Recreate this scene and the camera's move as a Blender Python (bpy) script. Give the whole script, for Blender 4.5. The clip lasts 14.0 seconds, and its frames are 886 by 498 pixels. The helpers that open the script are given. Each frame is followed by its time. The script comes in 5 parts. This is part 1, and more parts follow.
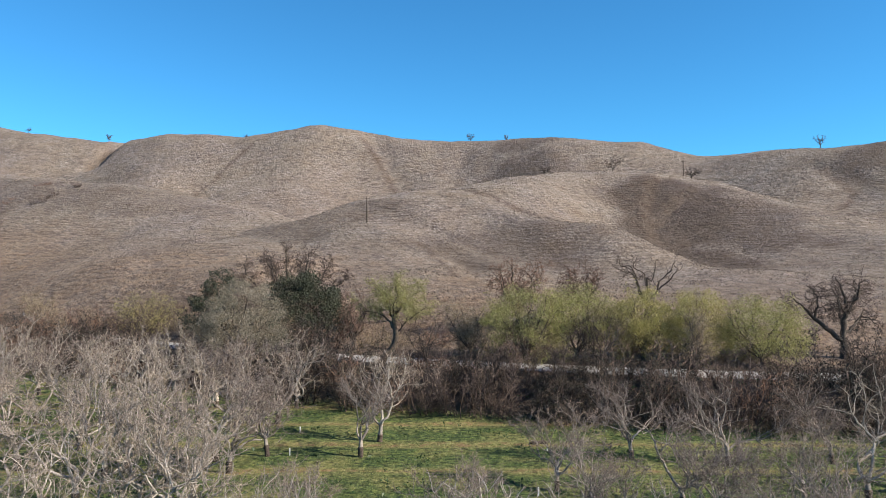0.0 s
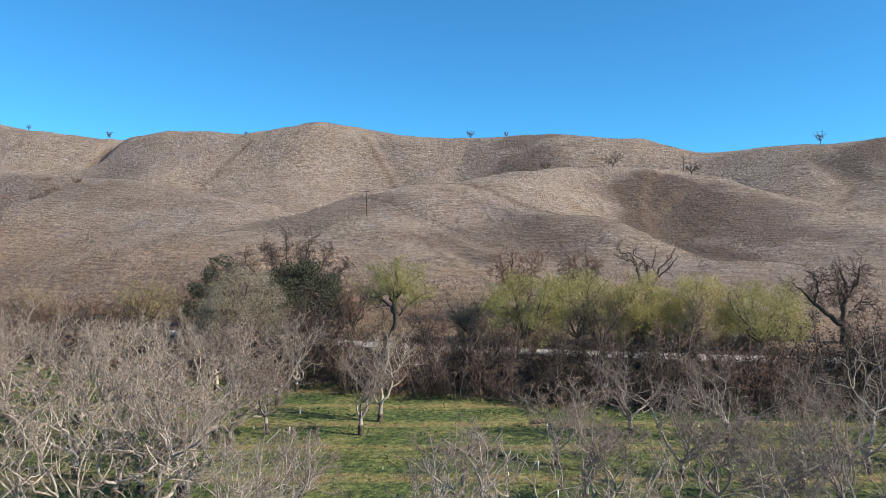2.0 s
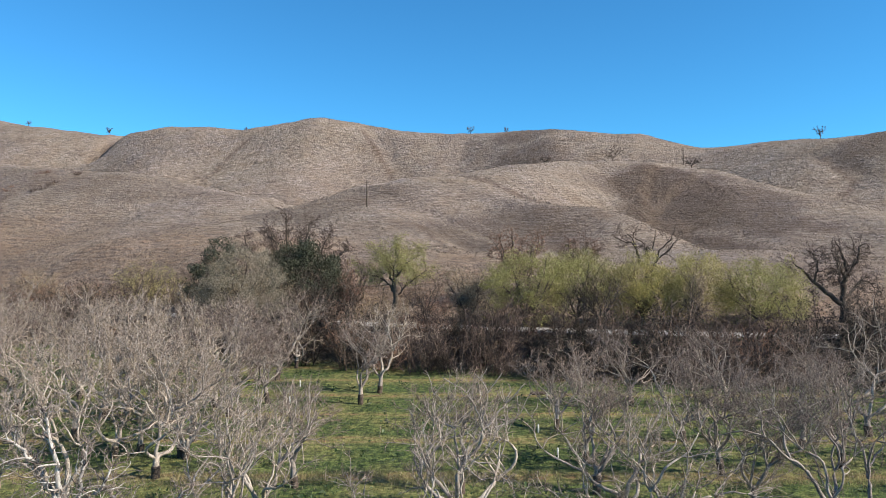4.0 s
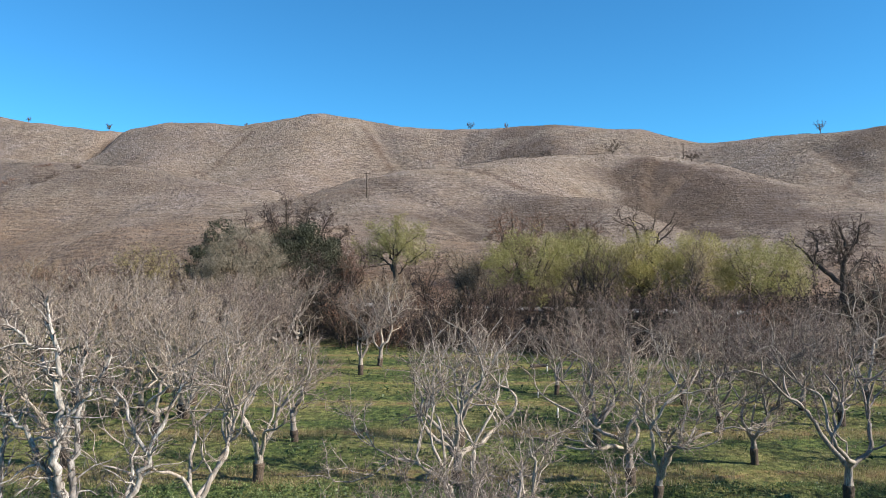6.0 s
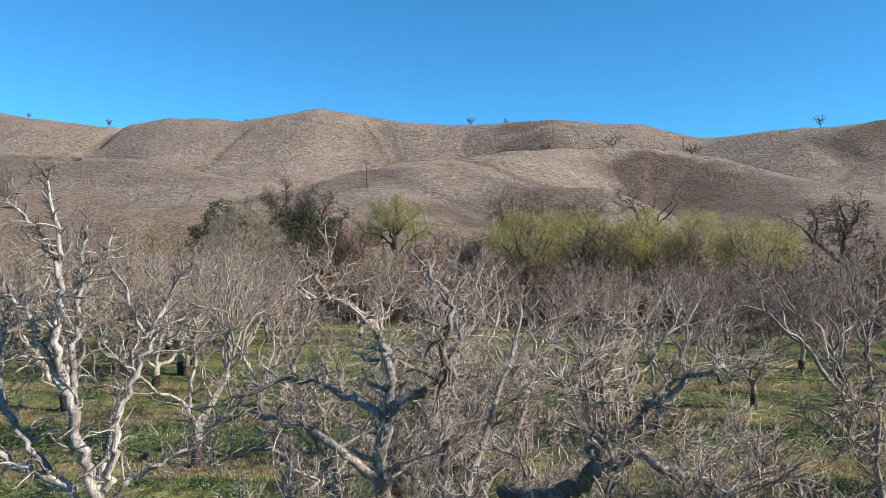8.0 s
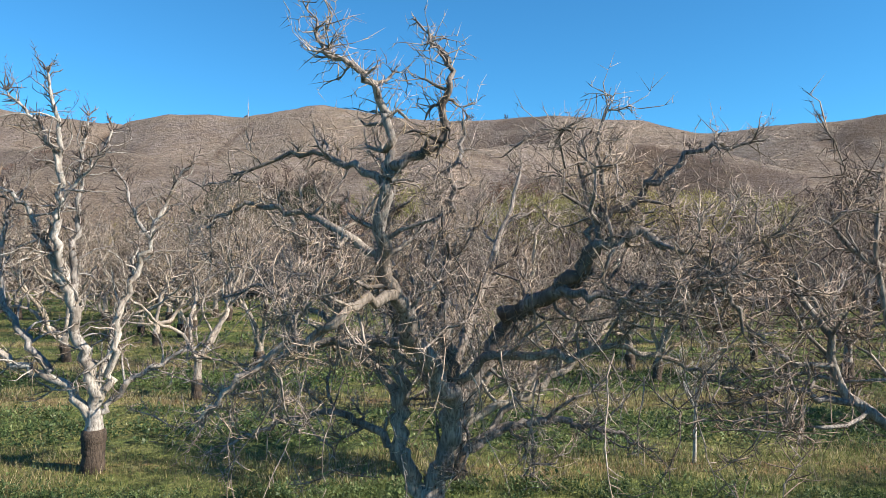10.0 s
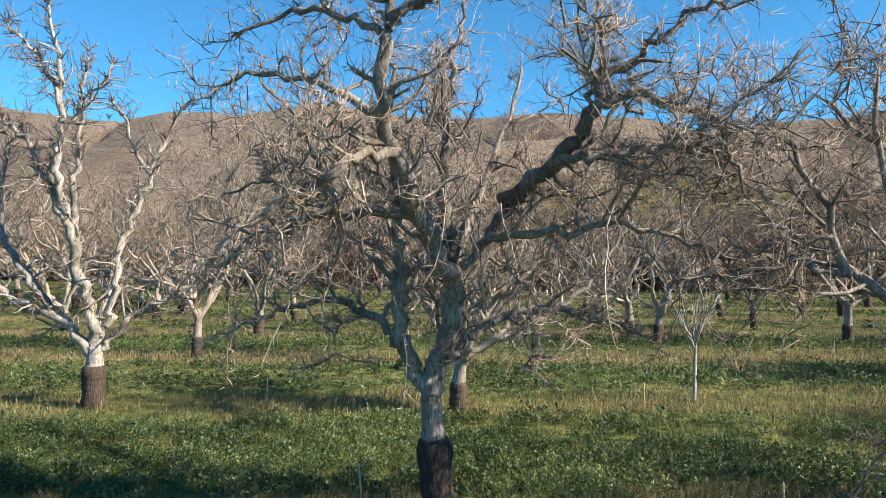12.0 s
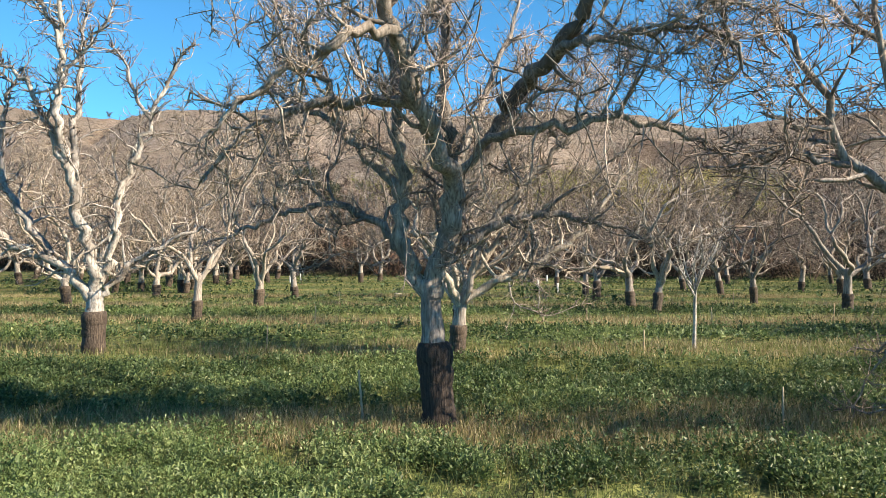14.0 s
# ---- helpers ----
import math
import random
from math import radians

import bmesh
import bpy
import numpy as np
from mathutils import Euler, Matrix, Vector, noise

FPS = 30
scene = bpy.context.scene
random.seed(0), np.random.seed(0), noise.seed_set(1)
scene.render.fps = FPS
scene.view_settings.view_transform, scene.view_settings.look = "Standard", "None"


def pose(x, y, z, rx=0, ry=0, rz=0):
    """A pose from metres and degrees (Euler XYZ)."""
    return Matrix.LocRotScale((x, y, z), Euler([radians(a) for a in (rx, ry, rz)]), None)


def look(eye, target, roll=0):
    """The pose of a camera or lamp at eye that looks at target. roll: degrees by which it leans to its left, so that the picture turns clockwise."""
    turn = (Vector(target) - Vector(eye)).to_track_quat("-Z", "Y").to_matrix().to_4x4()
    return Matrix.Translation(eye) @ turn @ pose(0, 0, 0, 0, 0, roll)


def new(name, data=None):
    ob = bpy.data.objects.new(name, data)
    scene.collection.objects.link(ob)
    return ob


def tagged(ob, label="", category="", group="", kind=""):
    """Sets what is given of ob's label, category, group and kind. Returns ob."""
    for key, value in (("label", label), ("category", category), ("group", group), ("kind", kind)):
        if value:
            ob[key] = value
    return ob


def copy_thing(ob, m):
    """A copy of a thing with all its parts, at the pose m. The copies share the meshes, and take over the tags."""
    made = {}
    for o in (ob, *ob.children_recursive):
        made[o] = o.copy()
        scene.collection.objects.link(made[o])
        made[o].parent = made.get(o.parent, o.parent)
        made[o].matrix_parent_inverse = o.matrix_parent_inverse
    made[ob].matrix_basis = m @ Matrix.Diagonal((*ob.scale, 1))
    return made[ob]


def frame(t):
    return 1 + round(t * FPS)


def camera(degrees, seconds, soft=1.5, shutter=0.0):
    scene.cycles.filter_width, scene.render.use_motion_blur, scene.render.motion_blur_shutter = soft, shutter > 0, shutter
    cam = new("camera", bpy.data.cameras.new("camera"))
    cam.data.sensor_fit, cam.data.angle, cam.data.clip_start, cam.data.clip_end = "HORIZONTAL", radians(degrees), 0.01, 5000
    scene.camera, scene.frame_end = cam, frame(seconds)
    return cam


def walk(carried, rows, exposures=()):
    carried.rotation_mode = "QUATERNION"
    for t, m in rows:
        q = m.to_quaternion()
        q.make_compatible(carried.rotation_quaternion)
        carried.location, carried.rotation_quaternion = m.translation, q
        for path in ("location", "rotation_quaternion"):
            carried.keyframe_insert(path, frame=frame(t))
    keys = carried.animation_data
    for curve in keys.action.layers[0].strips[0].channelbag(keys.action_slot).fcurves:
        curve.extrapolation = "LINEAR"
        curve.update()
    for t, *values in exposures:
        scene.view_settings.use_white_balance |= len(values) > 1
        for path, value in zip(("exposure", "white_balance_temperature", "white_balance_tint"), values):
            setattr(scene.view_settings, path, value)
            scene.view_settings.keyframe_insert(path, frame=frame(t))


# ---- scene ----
LENS = 61.3
cam = camera(LENS, 14.0, soft=0.6)
TILT = 0.52
# seconds and the height of the drone over the orchard floor
SINK = [(0.0, 17.60), (0.5, 17.25), (1.0, 16.83), (1.5, 16.30), (2.0, 15.69), (2.5, 15.03), (3.0, 14.34), (5.5, 11.08),
        (6.0, 10.43), (6.5, 9.76), (7.0, 9.07), (7.5, 8.37), (8.0, 7.68), (8.5, 7.01), (9.0, 6.33), (11.5, 4.08),
        (12.0, 3.71), (12.5, 3.37), (13.0, 3.035), (13.5, 2.71), (14.0, 2.39)]
walk(cam, [(t, pose(0, 0, z, 90 + TILT, 0, 0)) for t, z in SINK], [(0.0, 1.09, 6500, 10), (8.5, 1.09, 6500, 10), (11.5, 1.30, 7050, 10), (13.0, 1.4, 7300, 10), (14.0, 1.53, 7450, 10)])

# ---- light ----
SUN_AZ, SUN_EL = 108.0, 33.0   # degrees clockwise from +y, degrees up
SUN_DIR = Vector((math.sin(radians(SUN_AZ)) * math.cos(radians(SUN_EL)), math.cos(radians(SUN_AZ)) * math.cos(radians(SUN_EL)), math.sin(radians(SUN_EL))))
world = bpy.data.worlds.new("sky")
scene.world = world
world.use_nodes = True
wn = world.node_tree.nodes
sky = wn.new("ShaderNodeTexSky")
sky.sky_type = "NISHITA"
sky.sun_disc = False
sky.sun_elevation, sky.sun_rotation = radians(SUN_EL), radians(SUN_AZ)
sky.altitude, sky.air_density, sky.dust_density, sky.ozone_density = 1500, 1.0, 0.0, 5.0
wn["Background"].inputs["Strength"].default_value = 0.061
tint = wn.new("ShaderNodeMix")
tint.data_type, tint.blend_type = "RGBA", "MULTIPLY"
tint.inputs[0].default_value, tint.inputs[7].default_value = 1.0, (0.48, 1.24, 1.46, 1)
world.node_tree.links.new(sky.outputs[0], tint.inputs[6])
world.node_tree.links.new(tint.outputs[2], wn["Background"].inputs["Color"])
sun_data = bpy.data.lights.new("sun", "SUN")
sun_data.energy, sun_data.angle, sun_data.color = 5.0, radians(0.53), (1.0, 0.89, 0.745)
sun = new("sun", sun_data)
sun.matrix_world = look(SUN_DIR * 200, (0, 0, 0))


# ---- materials ----
def material(name, rough=0.85):
    m = bpy.data.materials.new(name)
    m.use_nodes = True
    t = m.node_tree
    b = t.nodes["Principled BSDF"]
    b.inputs["Roughness"].default_value = rough
    b.inputs["Specular IOR Level"].default_value = 0.25
    return m, t, b


def coords(t, scale=(1, 1, 1), source="Object"):
    c = t.nodes.new("ShaderNodeTexCoord")
    v = t.nodes.new("ShaderNodeMapping")
    v.inputs["Scale"].default_value = scale
    t.links.new(c.outputs[source], v.inputs["Vector"])
    return v.outputs[0]


def noise_at(t, vec, scale, detail=4, rough=0.6):
    n = t.nodes.new("ShaderNodeTexNoise")
    n.inputs["Scale"].default_value, n.inputs["Detail"].default_value, n.inputs["Roughness"].default_value = scale, detail, rough
    t.links.new(vec, n.inputs["Vector"])
    return n.outputs["Fac"]


def ramp(t, fac, stops):
    r = t.nodes.new("ShaderNodeValToRGB")
    e = r.color_ramp.elements
    while len(e) < len(stops):
        e.new(0.5)
    for k, (p, c) in zip(e, stops):
        k.position, k.color = p, (*c, 1) if len(c) == 3 else c
    t.links.new(fac, r.inputs[0])
    return r.outputs[0]


def mix(t, fac, a, b, blend="MIX"):
    m = t.nodes.new("ShaderNodeMix")
    m.data_type, m.blend_type = "RGBA", blend
    for value, socket in ((fac, m.inputs[0]), (a, m.inputs[6]), (b, m.inputs[7])):
        if isinstance(value, (int, float)):
            socket.default_value = value
        elif isinstance(value, tuple):
            socket.default_value = (*value, 1)
        else:
            t.links.new(value, socket)
    return m.outputs[2]


def math_node(t, op, a, b=None):
    m = t.nodes.new("ShaderNodeMath")
    m.operation = op
    for value, socket in ((a, m.inputs[0]), (b, m.inputs[1])):
        if value is None:
            continue
        if isinstance(value, (int, float)):
            socket.default_value = value
        else:
            t.links.new(value, socket)
    return m.outputs[0]


def bump(t, b, fac, strength, distance):
    n = t.nodes.new("ShaderNodeBump")
    n.inputs["Strength"].default_value, n.inputs["Distance"].default_value = strength, distance
    t.links.new(fac, n.inputs["Height"])
    t.links.new(n.outputs[0], b.inputs["Normal"])


def bark(name, dark, light, patch, scale=(11, 11, 1.8), rel=0.03):
    m, t, b = material(name, 0.9)
    v = coords(t, scale)
    n = noise_at(t, v, 2.2, 5, 0.65)
    big = noise_at(t, coords(t), 1.3, 3)
    c = ramp(t, n, [(0.3, dark), (0.62, light)])
    c = mix(t, ramp(t, big, [(0.5, (0, 0, 0)), (0.68, (1, 1, 1))]), c, patch)
    info = t.nodes.new("ShaderNodeObjectInfo")
    c = mix(t, 1.0, c, ramp(t, info.outputs["Random"], [(0.0, (0.78, 0.77, 0.78)), (0.5, (1.0, 0.99, 0.97)), (1.0, (1.15, 1.12, 1.05))]), "MULTIPLY")
    if rel < 0.01:
        g = t.nodes.new("ShaderNodeNewGeometry")
        c = mix(t, 1.0, c, ramp(t, g.outputs["Random Per Island"], [(0.0, (0.5, 0.48, 0.48)), (0.6, (1.0, 0.98, 0.95)), (1.0, (1.35, 1.3, 1.2))]), "MULTIPLY")
    t.links.new(c, b.inputs["Base Color"])
    bump(t, b, n, 0.6, rel)
    return m


def leafy(name, stops, rough=0.6, through_light=0.35, patchy=0.0):
    """Leaves that differ one by one and, by the share patchy, from plant to plant."""
    m, t, b = material(name, rough)
    g = t.nodes.new("ShaderNodeNewGeometry")
    fac = g.outputs["Random Per Island"]
    if patchy:
        plant = ramp(t, noise_at(t, coords(t), 2.3, 4, 0.7), [(0.36, (0, 0, 0)), (0.64, (1, 1, 1))])
        fac = math_node(t, "ADD", math_node(t, "MULTIPLY", fac, 1 - patchy), math_node(t, "MULTIPLY", plant, patchy))
    c = ramp(t, fac, stops)
    t.links.new(c, b.inputs["Base Color"])
    tr = t.nodes.new("ShaderNodeBsdfTranslucent")
    t.links.new(c, tr.inputs["Color"])
    mx = t.nodes.new("ShaderNodeMixShader")
    mx.inputs[0].default_value = through_light
    t.links.new(b.outputs[0], mx.inputs[1])
    t.links.new(tr.outputs[0], mx.inputs[2])
    t.links.new(mx.outputs[0], t.nodes["Material Output"].inputs[0])
    return m


BARK_PALE = bark("pale_walnut_bark", (0.11, 0.096, 0.085), (0.44, 0.402, 0.365), (0.23, 0.20, 0.165))
BARK_DULL = bark("dull_walnut_bark", (0.085, 0.073, 0.066), (0.34, 0.308, 0.283), (0.18, 0.153, 0.13))
BARK_ROOT = bark("dark_furrowed_rootstock_bark", (0.018, 0.0148, 0.013), (0.105, 0.082, 0.067), (0.042, 0.033, 0.028), (16, 16, 1.6), 0.05)
TWIG_PALE = bark("pale_twig_bark", (0.045, 0.036, 0.033), (0.315, 0.273, 0.25), (0.20, 0.167, 0.122), (3, 3, 3), 0.004)
TWIG_GREY = bark("grey_brown_twig_bark", (0.04, 0.031, 0.029), (0.255, 0.213, 0.197), (0.16, 0.129, 0.108), (3, 3, 3), 0.004)
BARK_OAK = bark("dark_oak_bark", (0.03, 0.025, 0.022), (0.11, 0.09, 0.075), (0.06, 0.05, 0.04))
TWIG_HERO = bark("lichen_flecked_twig_bark", (0.05, 0.04, 0.037), (0.39, 0.345, 0.33), (0.235, 0.19, 0.138), (3, 3, 3), 0.004)
TWIG_OAK = bark("dark_oak_twig", (0.05, 0.038, 0.034), (0.13, 0.10, 0.09), (0.08, 0.06, 0.05), (3, 3, 3), 0.004)
TWIG_RED = bark("red_brown_twig", (0.085, 0.051, 0.0398), (0.212, 0.136, 0.106), (0.153, 0.0935, 0.0707), (3, 3, 3), 0.004)
TWIG_DARK = bark("dark_brush_twig", (0.02, 0.015, 0.014), (0.085, 0.064, 0.058), (0.045, 0.033, 0.03), (3, 3, 3), 0.004)
TWIG_TAN = bark("tan_willow_twig", (0.128, 0.102, 0.0751), (0.281, 0.23, 0.168), (0.187, 0.153, 0.0884), (3, 3, 3), 0.004)
LEAF_WILLOW = leafy("young_willow_leaf", [(0.0, (0.198, 0.18, 0.0585)), (0.5, (0.347, 0.315, 0.113)), (1.0, (0.468, 0.419, 0.171))])
LEAF_GREEN = leafy("green_willow_leaf", [(0.0, (0.153, 0.158, 0.054)), (0.5, (0.279, 0.275, 0.099)), (1.0, (0.405, 0.378, 0.158))])
LEAF_TAN = leafy("tan_catkin", [(0.0, (0.11, 0.097, 0.075)), (0.5, (0.235, 0.21, 0.16)), (1.0, (0.36, 0.325, 0.25))])
LEAF_BRUSH = leafy("dark_bramble_leaf", [(0.0, (0.012, 0.013, 0.009)), (0.6, (0.03, 0.03, 0.02)), (1.0, (0.06, 0.052, 0.04))], 0.6, 0.1)
LEAF_OAK = leafy("live_oak_leaf", [(0.0, (0.018, 0.023, 0.013)), (0.6, (0.043, 0.05, 0.03)), (1.0, (0.085, 0.09, 0.058))], 0.65, 0.12)
WEED = leafy("broad_weed_leaf", [(0.0, (0.016, 0.0344, 0.0136)), (0.5, (0.0496, 0.088, 0.0336)), (0.85, (0.112, 0.156, 0.068)), (1.0, (0.216, 0.256, 0.16))], 0.45, 0.35, 0.55)
WEED_PALE = leafy("pale_feathery_weed", [(0.0, (0.0414, 0.0782, 0.0258)), (0.5, (0.133, 0.189, 0.0718)), (0.85, (0.23, 0.281, 0.12)), (1.0, (0.396, 0.414, 0.258))], 0.45, 0.35, 0.55)
GRASS = leafy("mixed_grass_blade", [(0.0, (0.043, 0.0757, 0.0206)), (0.5, (0.12, 0.15, 0.0473)), (0.8, (0.224, 0.225, 0.0989)), (1.0, (0.361, 0.327, 0.185))], 0.7, 0.35, 0.5)
STRAW = leafy("straw_grass_blade", [(0.0, (0.102, 0.0782, 0.0467)), (0.4, (0.221, 0.183, 0.0978)), (0.8, (0.34, 0.297, 0.17)), (1.0, (0.451, 0.399, 0.264))], 0.8, 0.3)
DRY = leafy("dry_grass_stalk", [(0.0, (0.07, 0.055, 0.045)), (0.5, (0.19, 0.15, 0.12)), (1.0, (0.34, 0.28, 0.225))], 0.8, 0.2)

# ---- the land: one height function ----
ROW0, ROW = 10.2, 8.5    # the first tree row and the spacing of the rows


def road_line(x):
    x = np.clip(x, -125, 80)
    return 95.5 - 0.36 * x + 0.0022 * x * x


def step(a, b, v):
    u = np.clip((v - a) / (b - a), 0, 1)
    return u * u * (3 - 2 * u)


def value_noise(x, y, scale, seed):
    rng = np.random.RandomState(seed)
    table = rng.rand(128, 128)
    u, v = x / scale, y / scale
    i, j = np.floor(u).astype(int), np.floor(v).astype(int)
    fu, fv = u - i, v - j
    fu, fv = fu * fu * (3 - 2 * fu), fv * fv * (3 - 2 * fv)
    a, b = table[i % 128, j % 128], table[(i + 1) % 128, j % 128]
    c, d = table[i % 128, (j + 1) % 128], table[(i + 1) % 128, (j + 1) % 128]
    return (a * (1 - fu) + b * fu) * (1 - fv) + (c * (1 - fu) + d * fu) * fv


def spine_field(x, y, pts):
    """Distance to a polyline in plan, the height of the nearest place on it, and the side (negative: towards the valley)."""
    best, height, side = np.full(x.shape, 1e9), np.zeros(x.shape), np.zeros(x.shape)
    for (x0, y0, z0), (x1, y1, z1) in zip(pts[:-1], pts[1:]):
        dx, dy = x1 - x0, y1 - y0
        s = np.clip(((x - x0) * dx + (y - y0) * dy) / (dx * dx + dy * dy), 0, 1)
        d = np.hypot(x - x0 - s * dx, y - y0 - s * dy)
        near = d < best
        best = np.where(near, d, best)
        height = np.where(near, z0 + s * (z1 - z0), height)
        side = np.where(near, dx * (y - y0) - dy * (x - x0), side)
    return best, height, side


# ridge lines in plan with their heights, and how wide the hill falls away in front and behind
HILLS = [
    ([(-371, 520, 118.5), (-318, 510, 111.5), (-277, 500, 101.2), (-220, 494, 93.3), (-171, 478, 96.3), (-122, 470, 92), (-74, 466, 100.5), (-29, 462, 91), (16, 460, 88),
      (68, 435, 87), (111, 425, 82), (145, 412, 71)], 80, 90),
    ([(145, 412, 71.5), (173, 390, 73.6), (192, 365, 70.5), (216, 350, 72), (270, 340, 74)], 96, 90),
    ([(-232, 340, 57), (-178, 325, 52.5), (-135, 305, 47.5), (-106, 290, 43.5), (-80, 275, 37)], 70, 42),
    ([(-54, 215, 23.5), (-42, 230, 29.5), (-27, 245, 36.5), (-12, 255, 40.5), (3, 268, 43.5), (21, 290, 49), (51, 315, 52)], 58, 38),
    ([(51, 315, 52), (72, 320, 54.5), (99, 315, 53), (117, 300, 47.5), (130, 280, 40), (141, 260, 32.5), (152, 240, 26)], 62, 34),
    ([(3, 268, 41), (21, 240, 35), (32, 225, 31), (43, 212, 27), (55, 198, 22), (63, 183, 16)], 36, 36),
    # spurs that come down off the far ridge
    ([(-74, 466, 96), (-90, 425, 68), (-118, 385, 46)], 88, 88),
    ([(-29, 462, 86), (-8, 425, 70), (-2, 390, 52)], 52, 52),
    ([(68, 435, 84), (62, 405, 72), (44, 372, 55)], 44, 44),
    ([(-165, 474, 90), (-168, 430, 66), (-185, 395, 48)], 86, 86),
    ([(-277, 500, 94), (-262, 450, 72), (-250, 410, 54)], 70, 70),
    ([(111, 425, 82), (106, 395, 66), (112, 365, 54)], 38, 38),
    ([(216, 350, 72), (202, 325, 57), (188, 300, 40)], 42, 42),
    ([(-22, 215, 27), (-12, 190, 22), (-3, 165, 16)], 34, 34),
    ([(-140, 165, 17), (-106, 155, 16.5), (-81, 148, 15), (-58, 143, 15), (-44, 150, 16), (-30, 170, 18)], 11, 60),
]
# drainage lines and the farm track: width and depth of the cut
GULLIES = [
    ([(-112, 440, 0), (-126, 405, 0), (-140, 385, 0)], 4, 0.6),
    ([(-48, 445, 0), (-25, 400, 0), (-26, 370, 0), (-56, 310, 0), (-68, 270, 0)], 6, 2.2),
    ([(55, 255, 0), (64, 225, 0), (67, 192, 0)], 14, 4.0),
    ([(164, 330, 0), (165, 300, 0), (155, 290, 0)], 5, 2.0),
    ([(-214, 450, 0), (-211, 472, 0), (-207, 489, 0)], 6, 7.0),
    ([(1, 262, 0), (16, 248, 0), (29, 232, 0), (36, 222, 0)], 6, 1.6),
    ([(-6, 200, 0), (0, 175, 0), (3, 155, 0)], 4, 1.8),
]


def land(x, y):
    x, y = np.asarray(x, float), np.asarray(y, float)
    road = road_line(x)
    d = y - road
    wobble = 3.0 * (value_noise(x + 900, y * 0 + 5, 14, 3) - 0.5)
    bank = 3.9 * step(-13.0, -4.5, d + wobble)
    far = np.clip(d - 4, 0, None)
    base = bank + 0.045 * np.minimum(far, 80) + 0.02 * np.clip(far - 80, 0, 400)
    hill_mask = step(6, 40, d)
    soft = 1.8
    acc = np.zeros(x.shape)
    wx = x + 14 * (value_noise(x + 700, y + 700, 55, 8) - 0.5)
    wy = y + 14 * (value_noise(x + 700, y + 700, 55, 9) - 0.5)
    for pts, w_front, w_back in HILLS:
        dist, h, side = spine_field(wx, wy, pts)
        w = np.where(side < 0, w_front, w_back)
        # round top, long foot
        z = (h - base) * np.exp(-(dist / w) ** 2) - 0.9
        acc += np.exp(np.clip(z, -20, 150) / soft)
    hills = soft * np.log(acc + 1.0)
    z = base + hills * hill_mask
    for pts, width, depth in GULLIES:
        dist, h, side = spine_field(wx, wy, pts)
        z -= depth * np.clip(1 - dist / (1.7 * width), 0, 1) ** 1.4
    rough = hill_mask
    z += rough * (1.2 * (value_noise(x + 900, y + 900, 23, 11) - 0.5) + 0.8 * (value_noise(x + 900, y + 900, 8, 12) - 0.5) + 0.4 * (value_noise(x + 900, y + 900, 3.6, 17) - 0.5))
    z += 0.10 * (value_noise(x + 900, y + 900, 5, 14) - 0.5) * (1 - rough) * step(-3, -6, d)
    return z


def axis(stops):
    """Grid lines: (start, end, spacing) stretches."""
    out = []
    for a, b, s in stops:
        out += list(np.arange(a, b - 1e-6, s))
    return np.array(out + [stops[-1][1]])


def mesh_object(name, verts, faces, mat, parent=None, label="", smooth=True):
    me = bpy.data.meshes.new(name)
    verts, faces = np.asarray(verts, np.float32), np.asarray(faces, np.int32)
    k = faces.shape[1]
    me.vertices.add(len(verts))
    me.vertices.foreach_set("co", verts.ravel())
    me.loops.add(faces.size)
    me.loops.foreach_set("vertex_index", faces.ravel())
    me.polygons.add(len(faces))
    me.polygons.foreach_set("loop_start", np.arange(0, faces.size, k, dtype=np.int32))
    me.polygons.foreach_set("use_smooth", np.full(len(faces), smooth))
    me.update(calc_edges=True)
    me.materials.append(mat)
    ob = new(name, me)
    if parent is not None:
        ob.parent = parent
    if label:
        ob["label"] = label
    return ob


def grid_faces(ny, nx):
    i = np.arange((ny - 1) * (nx - 1))
    r, c = i // (nx - 1), i % (nx - 1)
    a = r * nx + c
    return np.stack([a, a + 1, a + nx + 1, a + nx], 1)


